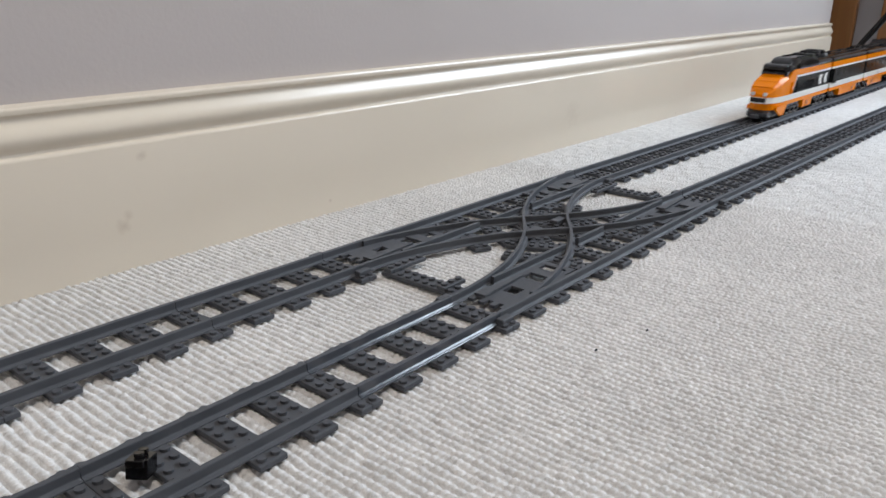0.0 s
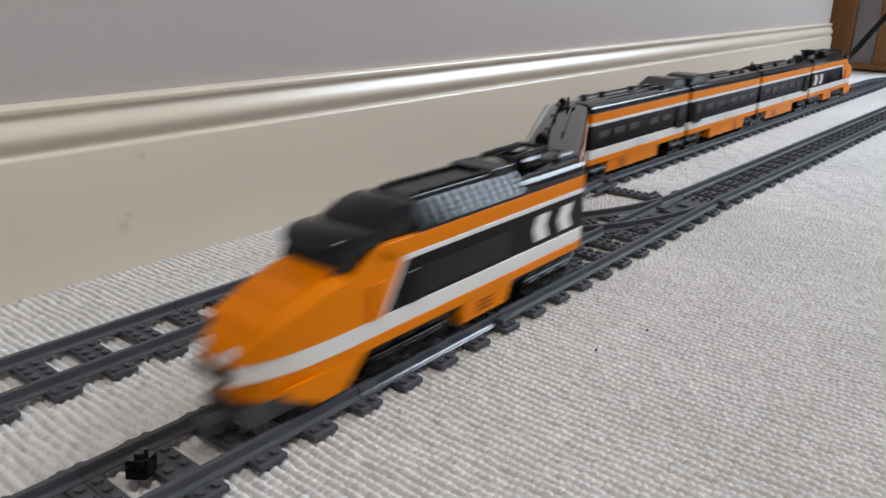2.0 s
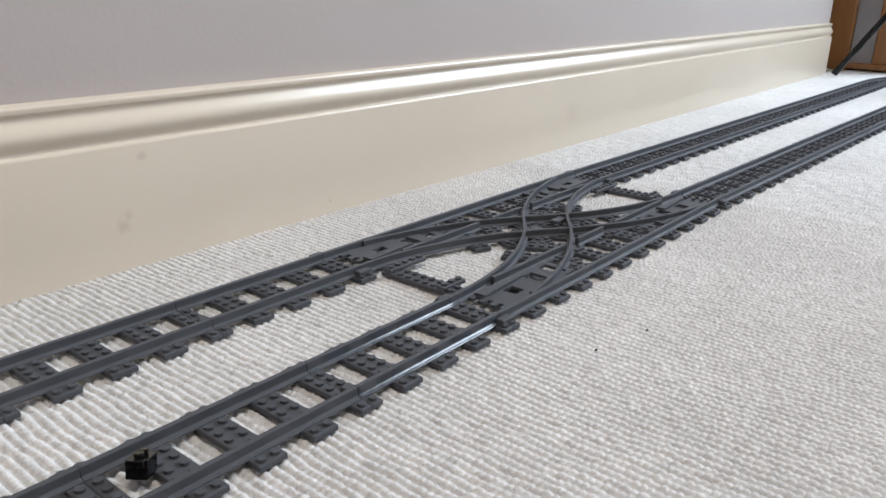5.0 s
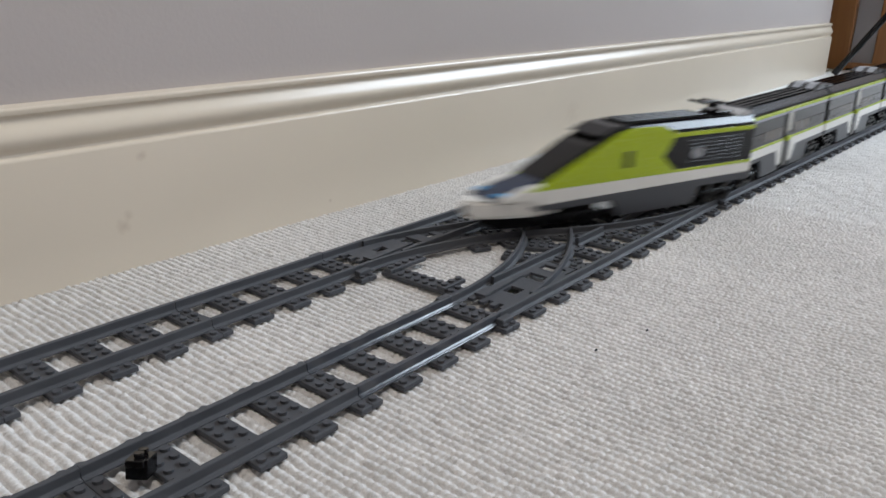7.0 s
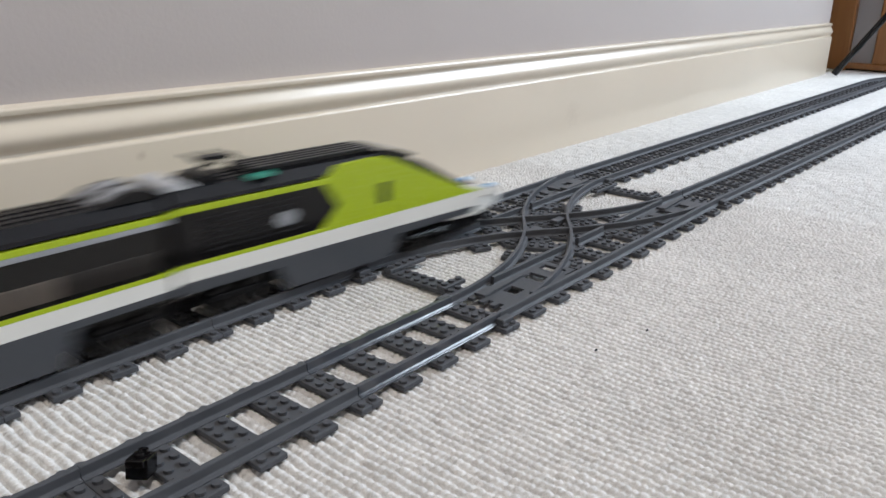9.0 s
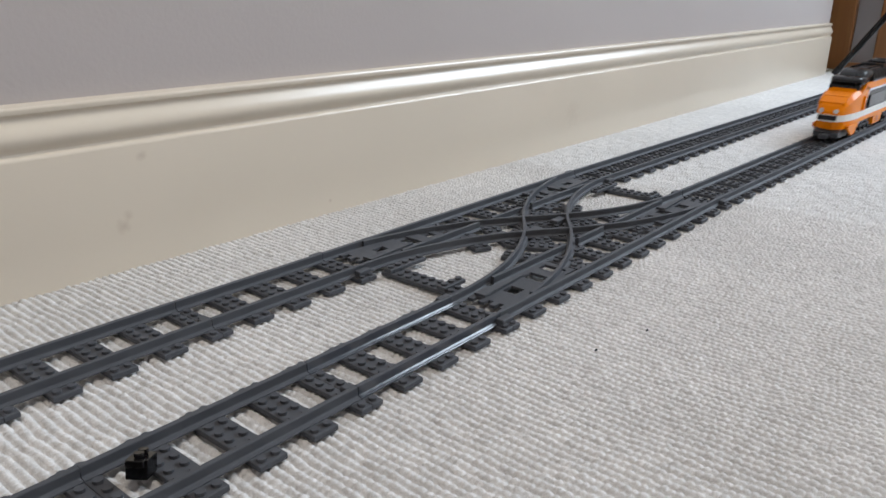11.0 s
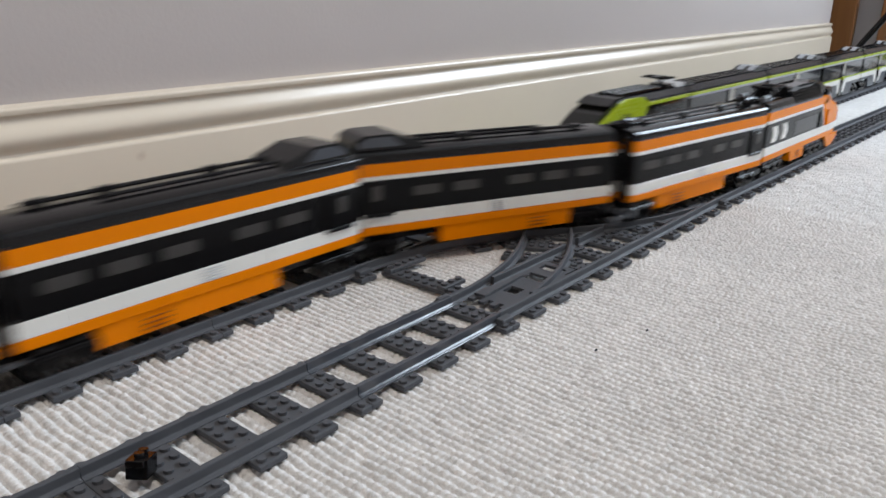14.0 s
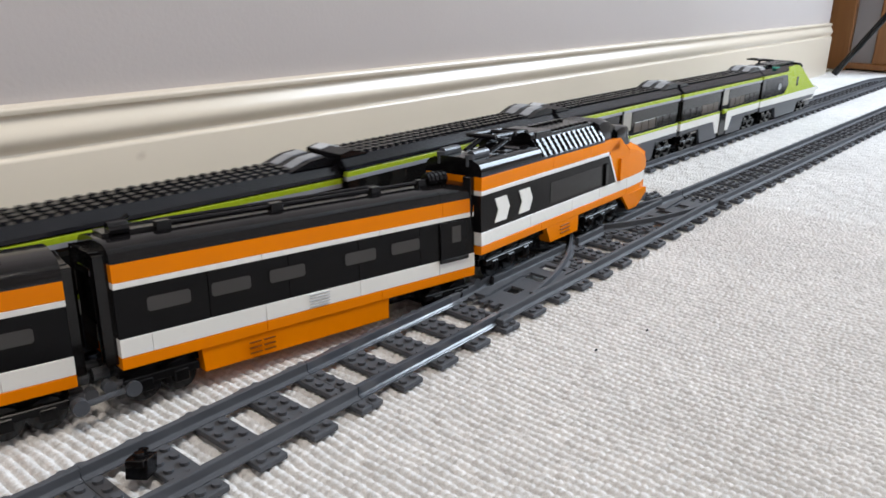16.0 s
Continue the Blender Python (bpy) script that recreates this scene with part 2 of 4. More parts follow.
def slab(name, x0, x1, y0, y1, z0, z1, mat, label, cat, kind="structure"):
    b = box(B(), x0, x1, y0, y1, z0, z1, 0)
    ob = new(name, mesh_from(name, b, mat))
    return tagged(ob, label, cat, kind=kind)


XE = 1.865                                       # the far end of the long wall
slab("wall_north", X0, XE, YW + 0.012, YW + 0.15, -0.05, ZC, M_WALL, "plain lilac-grey painted plaster wall", "wall")
slab("wall_alcove", XE, X1, YW + 0.16, YW + 0.30, -0.05, ZC, M_WALL, "plain lilac-grey painted plaster wall of an alcove", "wall")
slab("wall_west", X0 - 0.12, X0, Y0, YW + 0.15, -0.05, ZC, M_WALL, "plain lilac-grey painted plaster wall", "wall")
slab("ceiling", X0 - 0.12, X1 + 0.12, Y0 - 0.12, YW + 0.30, ZC, ZC + 0.1, M_CEIL, "plain white painted ceiling", "ceiling")
WZ0, WZ1 = 0.95, 2.70
slab("wall_south", X0, X1, Y0 - 0.12, Y0, -0.05, ZC, M_WALL, "plain lilac-grey painted plaster wall", "wall")
EY0, EY1 = -1.80, -0.32
b = B()
box(b, X1, X1 + 0.12, Y0 - 0.12, EY0, -0.05, ZC, 0)
box(b, X1, X1 + 0.12, EY1, YW + 0.30, -0.05, ZC, 0)
box(b, X1, X1 + 0.12, EY0, EY1, -0.05, WZ0, 0)
box(b, X1, X1 + 0.12, EY0, EY1, WZ1, ZC, 0)
tagged(new("wall_east", mesh_from("wall_east", b, M_WALL)), "plain lilac-grey painted wall with a window opening", "wall", kind="structure")

# tall moulded skirting board: (distance into the room, height)
SKIRT = [(0.0, 0.0), (0.0, 0.0920), (0.0003, 0.0931), (0.0010, 0.0941), (0.0020, 0.0948), (0.0035, 0.0955), (0.0040, 0.0970), (0.0036, 0.0984), (0.0022, 0.1004), (0.0006, 0.1028), (-0.0002, 0.1053), (-0.0002, 0.1071),
         (0.0004, 0.1093), (0.0016, 0.1116), (0.0032, 0.1140), (0.0048, 0.1160), (0.0058, 0.1180), (0.0061, 0.1195), (0.0058, 0.1206), (0.0050, 0.1217), (0.0038, 0.1225), (0.0034, 0.1236), (0.0036, 0.1258), (0.0046, 0.1272), (0.0122, 0.1287), (0.0122, 0.0)]
b = B()
prism(b, [(YW + d, z - 0.002 if z == 0 else z) for d, z in SKIRT], X0, XE, "x")
ob = new("baseboard", mesh_from("baseboard", b, M_GLOSS, True))
ob.data.set_sharp_from_angle(angle=radians(28))
tagged(ob, "tall moulded skirting board in cream gloss paint", "skirting", kind="structure")


# ---------------- paths of the rails ----------------
D, R_IN, R_OUT, XR, XL, CROSS = 0.128, 0.320, 0.448, 1.664, -0.384, 0.384
TH = math.acos(0.8)


def line(p, q):
    n = max(2, int(math.dist(p, q) / 0.004))
    return [(p[0] + (q[0] - p[0]) * i / n, p[1] + (q[1] - p[1]) * i / n) for i in range(n + 1)]


def arc(cx, cy, r, a0, a1):
    n = max(2, int(abs(a1 - a0) * r / 0.004))
    return [(cx + r * math.cos(a0 + (a1 - a0) * i / n), cy + r * math.sin(a0 + (a1 - a0) * i / n)) for i in range(n + 1)]


Q = math.pi / 2
CY = -0.32                                       # middle line of the loop
# beyond the crossover both straights lean a little into the room
LEAN_IN, LEAN_OUT = -0.034, -0.023
YR_IN, YR_OUT = LEAN_IN * (XR - CROSS), D + LEAN_OUT * (XR - CROSS)
RR_IN, RR_OUT = (YR_IN - CY + R_IN) / 2, (YR_OUT - CY + R_OUT) / 2
CYR_IN, CYR_OUT = (YR_IN + CY - R_IN) / 2, (YR_OUT + CY - R_OUT) / 2
FAR_TO_NEAR = arc(CROSS, D - R_IN, R_IN, Q, Q + TH) + arc(0.0, R_IN, R_IN, -Q + TH, -Q)
NEAR_TO_FAR = arc(CROSS, R_IN, R_IN, -Q, -Q - TH) + arc(0.0, D - R_IN, R_IN, Q - TH, Q)


def lap(side):
    """The loop from the left end of the crossover round to its right end, on the inner or outer track."""
    r, y = (R_IN, 0.0) if side == "in" else (R_OUT, D)
    yr, rr, cy = (YR_IN, RR_IN, CYR_IN) if side == "in" else (YR_OUT, RR_OUT, CYR_OUT)
    return line((0.0, y), (XL, y)) + arc(XL, CY, r, Q, 3 * Q) + line((XL, CY - r), (XR, CY - r)) + arc(XR, cy, rr, -Q, Q) + line((XR, yr), (CROSS, y))


class Way:
    """A line of points with its running length."""

    def __init__(self, pts):
        clean = [pts[0]]
        for p in pts[1:]:
            if math.dist(p, clean[-1]) > 1e-6:
                clean.append(p)
        self.p = np.array(clean)
        self.s = np.concatenate([[0], np.cumsum(np.hypot(*np.diff(self.p, axis=0).T))])

    def at(self, s):
        return np.array([np.interp(s, self.s, self.p[:, 0]), np.interp(s, self.s, self.p[:, 1])])


START_OUT = line((0.0, CY - R_OUT), (XR, CY - R_OUT)) + arc(XR, CYR_OUT, RR_OUT, -Q, Q)
START_IN = line((-0.2, CY - R_IN), (XR, CY - R_IN)) + arc(XR, CYR_IN, RR_IN, -Q, Q)
LEAD_OUT = line((XR, YR_OUT), (CROSS, D))
LEAD_IN = line((XR, YR_IN), (CROSS, 0.0))
LAP_IN = lap("in")
LAP_OUT = lap("out")
ORANGE_WAY = Way(START_OUT + LEAD_OUT + FAR_TO_NEAR + LAP_IN + NEAR_TO_FAR + LAP_OUT)
GREEN_WAY = Way(START_IN + LEAD_IN + NEAR_TO_FAR + LAP_OUT + line((CROSS, D), (XL, D)) + arc(XL, CY, R_OUT, Q, 3 * Q))


def length(pts):
    return Way(pts).s[-1]


# ---------------- the track ----------------
RAIL = [(-0.0038, 0.0030), (-0.0038, 0.0038), (-0.0034, 0.0041), (-0.0024, 0.0043), (-0.0016, 0.0050), (-0.0015, 0.0058), (-0.0015, 0.0094), (-0.0012, 0.0098),
        (0.0012, 0.0098), (0.0015, 0.0094), (0.0015, 0.0058), (0.0016, 0.0050), (0.0024, 0.0043), (0.0034, 0.0041), (0.0038, 0.0038), (0.0038, 0.0030)]


def sleeper_mesh(wide, ys=(-0.028, -0.012, -0.004, 0.004, 0.012, 0.028), y0=-0.032, y1=0.032):
    b = B()
    n = round(wide / 0.008)
    box(b, -wide / 2 + 0.0001, wide / 2 - 0.0001, y0, y1, 0.0, 0.0032, 0.0003)
    for i in range(n):
        for y in ys:
            cyl(b, (-wide / 2 + 0.004 + 0.008 * i, y, 0.0040), 0.0024, 0.0018, seg=10)
    return mesh_from("sleeper", b, M_GREY)


ME_SLEEPER = sleeper_mesh(0.016)
ME_END = sleeper_mesh(0.008)


def child(name, me, parent, m):
    ob = new(name, me)
    ob.parent = parent
    ob.matrix_basis = m
    return ob


def build_straight(rail_mat, label):
    t = thing("straight_track", label, "track", "track pieces")
    for y in (-0.02, 0.02):
        b = sweep(B(), [(-0.0638, y), (0.0638, y)], RAIL)
        part("rail", b, rail_mat, t)
    for k in range(3):
        child("sleeper", ME_SLEEPER, t, pose(-0.032 + 0.032 * k, 0, 0))
    for x in (-0.060, 0.060):
        child("sleeper", ME_END, t, pose(x, 0, 0))
    for s in (-1, 1):
        b = B()
        box(b, s * 0.0625 - 0.0030, s * 0.0625 + 0.0008, -0.0172, -0.0122, 0.0032, 0.0085, 0.0004)
        part("clip", b, M_GREY, t)
    return t


def build_curve(r, a):
    """A curved piece that starts at its origin along +x and turns left, centre at (0, r)."""
    t = thing("curved_track", "dark grey plastic toy train track, curved", "track", "track pieces")
    for o in (-0.02, 0.02):
        pts = [((r + o) * math.sin(a * i / 12), r - (r + o) * math.cos(a * i / 12)) for i in range(13)]
        part("rail", sweep(B(), pts, RAIL), M_GREY, t)
    n = 3
    for k in range(n):
        f = (k + 1) / (n + 1) * a
        child("sleeper", ME_SLEEPER, t, pose(r * math.sin(f), r - r * math.cos(f), 0, 0, 0, math.degrees(f)))
    for f in (0.004 / r, a - 0.004 / r):
        child("sleeper", ME_END, t, pose(r * math.sin(f), r - r * math.cos(f), 0, 0, 0, math.degrees(f)))
    return t


def lay_tracks():
    build_straight(M_GREYG, "shiny newer dark grey plastic toy train track, straight").matrix_basis = pose(-0.064, 0, 0)
    first = build_straight(M_GREY, "dark grey plastic toy train track, straight")
    spots = []
    for y, lean in ((0.0, LEAN_IN), (D, LEAN_OUT)):
        spots += [(-0.064 - 0.128 * k, y, 0.0) for k in range(3) if y or k]
        spots += [(CROSS + 0.064 + 0.128 * k, y + lean * (0.064 + 0.128 * k), math.degrees(math.atan(lean))) for k in range(10)]
    n = 16
    for r in (R_IN, R_OUT):
        spots += [(XL + 0.064 + (XR - XL) / n * k, CY - r, 0.0) for k in range(n)]
    rr = random.Random(3)
    first.matrix_basis = pose(spots[0][0], spots[0][1], 0)
    for x, y, turn in spots[1:]:
        copy_thing(first, pose(x, y, 0, 0, 0, turn + rr.uniform(-0.12, 0.12)))
    n = 8
    a = math.pi / n
    for x, cy, r, f0 in ((XR, CYR_IN, RR_IN, -Q), (XR, CYR_OUT, RR_OUT, -Q), (XL, CY, R_IN, Q), (XL, CY, R_OUT, Q)):
        c = build_curve(r, a)
        for k in range(n):
            f = f0 + a * k
            m = pose(x + r * math.cos(f), cy + r * math.sin(f), 0, 0, 0, math.degrees(f) + 90)
            if k:
                copy_thing(c, m)
            else:
                c.matrix_basis = m


lay_tracks()


def offset(pts, o):
    out = []
    for i, p in enumerate(pts):
        a, b = pts[max(i - 1, 0)], pts[min(i + 1, len(pts) - 1)]
        d = Vector((b[0] - a[0], b[1] - a[1])).normalized()
        out.append((p[0] - d.y * o, p[1] + d.x * o))
    return out


def cut(pts, keep):
    """Split a line into the stretches where keep(x, y) holds."""
    runs, run = [], []
    for p in pts:
        if keep(*p):
            run.append(p)
        elif run:
            runs.append(run)
            run = []
    if run:
        runs.append(run)
    return [r for r in runs if len(r) > 2]


def build_crossover():
    t = thing("double_crossover", "dark grey plastic toy double crossover switch between two tracks", "track", "track pieces")
    tall = [(o * 0.92, z) for o, z in RAIL]
    # outer stock rails
    for y in (-0.02, D + 0.02):
        part("stock_rail", sweep(B(), line((0.0003, y), (CROSS - 0.0003, y)), RAIL), M_GREY, t)
    # curved rails of both diagonal ways
    clean = []
    for way in (FAR_TO_NEAR, NEAR_TO_FAR):
        pts = [tuple(p) for p in Way(way).p]
        for o in (-0.02, 0.02):
            clean.append(offset(pts, o))
    low = [(o, z - 0.0001) for o, z in tall]
    for i, pts in enumerate(clean):
        keep = [p for p in pts if -0.0175 < p[1] < D + 0.0175]
        for run in cut(keep, lambda x, y: True):
            part("curved_rail", sweep(B(), run[::3] + [run[-1]], low if i > 1 else tall), M_GREY, t)
    # inner straight rails, broken where the diagonal ways pass
    def clear(x, y):
        return all(min(math.hypot(x - p[0], y - p[1]) for p in pts[::2]) > 0.0040 for pts in clean)
    for y in (0.02, D - 0.02):
        for run in cut(line((0.0003, y), (CROSS - 0.0003, y)), clear):
            part("inner_rail", sweep(B(), [run[0], run[-1]], [(o, z - 0.0002) for o, z in RAIL]), M_GREY, t)
    # sleepers under both straights, tips outside
    near = sleeper_mesh(0.016, (-0.028, -0.012, -0.004, 0.004, 0.012))
    tip = sleeper_mesh(0.016, (-0.028,), -0.032, -0.015)
    for k in range(1, 12):
        x = 0.032 * k
        me = tip if k < 4 or k > 8 else near
        child("sleeper", me, t, pose(x, 0, 0))
        child("sleeper", me, t, pose(x, D, 0, 0, 0, 180))
    for x in (0.004, CROSS - 0.004):
        child("sleeper", ME_END, t, pose(x, 0, 0))
        child("sleeper", ME_END, t, pose(x, D, 0))
    # sleepers across the diagonal ways
    for way in (FAR_TO_NEAR, NEAR_TO_FAR):
        w = Way(way)
        for k in range(4, 10):
            s = w.s[-1] * k / 13
            p, q = w.at(s), w.at(s + 0.002)
            child("sleeper", ME_SLEEPER, t, pose(p[0], p[1], -0.0003, 0, 0, math.degrees(math.atan2(q[1] - p[1], q[0] - p[0]))))
    # smooth point plates with slots, one at each corner
    for x, y, s in ((0.0, 0.0, 1), (CROSS, 0.0, -1), (0.0, D, 1), (CROSS, D, -1)):
        b = B()
        for a0, a1, y0, y1 in ((0.014, 0.020, -0.0155, -0.0110), (0.014, 0.020, -0.0070, -0.0025), (0.014, 0.020, 0.0020, 0.0065), (0.014, 0.020, 0.0110, 0.0155),
                               (0.020, 0.040, -0.0155, 0.0155), (0.040, 0.052, -0.0155, -0.0060), (0.040, 0.052, 0.0050, 0.0155), (0.052, 0.072, -0.0155, 0.0155),
                               (0.072, 0.084, -0.0155, -0.0110), (0.072, 0.084, 0.0100, 0.0155), (0.084, 0.096, -0.0155, 0.0155), (0.096, 0.106, -0.0120, -0.0080), (0.096, 0.106, 0.0110, 0.0155), (0.106, 0.112, -0.0120, 0.0155)):
            xa, xb = sorted((x + s * a0, x + s * a1))
            box(b, xa, xb, y + y0, y + y1, 0.0034, 0.0057, 0)
        bmesh.ops.remove_doubles(b, verts=b.verts[:], dist=1e-5)
        part("point_plate", b, M_GREY, t)
        b = B()
        xa, xb = sorted((x + s * 0.020, x + s * 0.072))
        yy = y + (0.010 if y == 0 else -0.010)
        prism(b, [(xa, yy - 0.0045), (xb, yy - 0.0015), (xb, yy + 0.0015), (xa, yy + 0.0045)], 0.0059, 0.0078, "z")
        part("point_blade", b, M_GREY, t)
    # bracket arms with studs: a two-wide plate between the tracks, with a short raised plate at each end
    for x, s in ((0.0225, 1), (CROSS - 0.0225, -1)):
        b = box(B(), x - 0.008, x + 0.008, 0.030, 0.098, 0.0002, 0.0034, 0.0003)
        for i in (-0.004, 0.004):
            for k in range(8):
                cyl(b, (x + i, 0.034 + 0.008 * k, 0.0042), 0.0024, 0.0018, seg=10)
        part("bracket", b, M_GREY, t)
        for y, n in ((0.0362, 3), (0.0880, 5)):
            xa, xb = sorted((x - s * 0.008, x - s * 0.008 + s * 0.008 * n))
            b = box(B(), xa, xb, y, y + 0.0078, 0.0036, 0.0066, 0.0003)
            for k in range(n):
                cyl(b, (xa + 0.004 + 0.008 * k, y + 0.0039, 0.0074), 0.0024, 0.0018, seg=10)
            part("bracket", b, M_GREY, t)
    # clip blocks where the straights join
    for x in (0.0, CROSS):
        for y in (0.0, D):
            for k in (-1, 1):
                q = box(B(), x - 0.0060, x + 0.0060, y + k * 0.0252 - 0.0030, y + k * 0.0252 + 0.0030, 0.0032, 0.0078, 0.0005)
                part("clip", q, M_GREY, t)
    # guard blocks of the crossing
    for sx in (-1, 1):
        b = B()
        box(b, 0.192 + sx * 0.020 - 0.008, 0.192 + sx * 0.020 + 0.008, 0.060, 0.068, 0.0034, 0.0078, 0.0004)
        part("guard_block", b, M_GREY, t)
    return t


build_crossover()

# small loose black brick beside the near rail
t = thing("black_toy_brick", "small loose black plastic bracket brick lying between rails", "toy brick")
b = B()
box(b, -0.0056, 0.0056, -0.0048, 0.0048, 0.0, 0.0090, 0.0003)
box(b, -0.0080, -0.0046, -0.0040, 0.0040, 0.0062, 0.0094, 0.0003)
box(b, 0.0046, 0.0066, -0.0036, 0.0036, 0.0010, 0.0070, 0.0003)
for x in (-0.0024, 0.0024):
    cyl(b, (x, 0, 0.0104), 0.0022, 0.0018)
part("body", b, M_BLACK, t)
t.matrix_basis = pose(-0.2375, 0.002, 0.0036, 0, 14, 38)

for x, y in ((0.0585, -0.0964), (0.0111, -0.0854)):
    b = B()
    bmesh.ops.create_icosphere(b, subdivisions=1, radius=0.0011, matrix=Matrix.Translation((x, y, 0.0002)) @ Matrix.Diagonal((1.5, 0.8, 0.7, 1)))
    tagged(new("lint_speck", mesh_from("lint_speck", b, M_BLACKM)), "tiny dark speck of lint on the carpet", "lint", "lint specks")

# ---------------- rolling stock ----------------
W = 0.0238                                       # half width of the bodies


def bricks(t, name, mat, x0, x1, z0, z1, lengths, w=W, label=""):
    """A course of bricks, end to end."""
    x, i = x0, 0
    while x < x1 - 1e-4:
        e = min(x + lengths[i % len(lengths)], x1)
        part(name, box(B(), x + 0.00008, e - 0.00008, -w, w, z0 + 0.00005, z1 - 0.00005, 0.00025), mat, t, label)
        x, i = e, i + 1


def bogie(t, x, n=2, z=0.0098, gap=0.019, mat=None):
    f = new("bogie", mesh_from("bogie", box(B(), x - gap * (n - 1) / 2 - 0.011, x + gap * (n - 1) / 2 + 0.011, -0.0165, 0.0165, z + 0.0075, 0.0295, 0.0005), M_BLACK))
    f.parent = t
    for s in (-1, 1):
        b = B()
        a0 = x - gap * (n - 1) / 2 - 0.010
        a1 = x + gap * (n - 1) / 2 + 0.010
        box(b, a0, a1, s * 0.0205 - 0.002, s * 0.0205 + 0.002, z + 0.009, z + 0.0135, 0.0005)
        for i in range(n):
            xx = x + gap * (i - (n - 1) / 2)
            box(b, xx - 0.004, xx + 0.004, s * 0.0212 - 0.0022, s * 0.0212 + 0.0022, z + 0.005, z + 0.012, 0.0006)
            cyl(b, (xx, s * 0.0237, z + 0.0085), 0.0024, 0.0012, "y", 10)
        part("side_frame", b, M_SIDE if mat is None else mat, f)
        for i in range(n):
            xx = x + gap * (i - (n - 1) / 2)
            b = cyl(B(), (xx, s * 0.0192, z + 0.0086), 0.0086, 0.0026, "y", 20)
            cyl(b, (xx, s * 0.0175, z + 0.0086), 0.0098, 0.0010, "y", 20)
            cyl(b, (xx, s * 0.0207, z + 0.0086), 0.0030, 0.0010, "y", 12)
            part("wheel", b, M_BLACK, f)
    return f


def roof_outline(w, z0, z1):
    """A low rounded roof section (y, z)."""
    pts = [(-w, z0)]
    n = 10
    for i in range(n + 1):
        a = math.pi * (1 - i / n)
        c, s = math.cos(a), math.sin(a)
        pts.append((w * math.copysign(abs(c) ** 0.8, c), z0 + 0.0032 + (z1 - z0 - 0.0032) * abs(s) ** 0.75))
    pts.append((w, z0))
    return pts


ZB = 0.0293
P = 0.0032                                       # a plate's height
Z1, Z2, Z3, Z4, Z5 = ZB + 2 * P, ZB + 5 * P, ZB + 13 * P, ZB + 14 * P, ZB + 17 * P
ROOF = 0.0940


def vents(t, name, x0, x1, z0, z1, rows, cols, s, mat):
    b = B()
    dx, dz = (x1 - x0) / cols, (z1 - z0) / rows
    for i in range(cols):
        for k in range(rows):
            box(b, x0 + dx * (i + 0.1), x0 + dx * (i + 0.9), s * (W + 0.0002) - 0.0004, s * (W + 0.0002) + 0.0004, z0 + dz * (k + 0.38), z0 + dz * (k + 0.62), 0)
    part(name, b, mat, t)


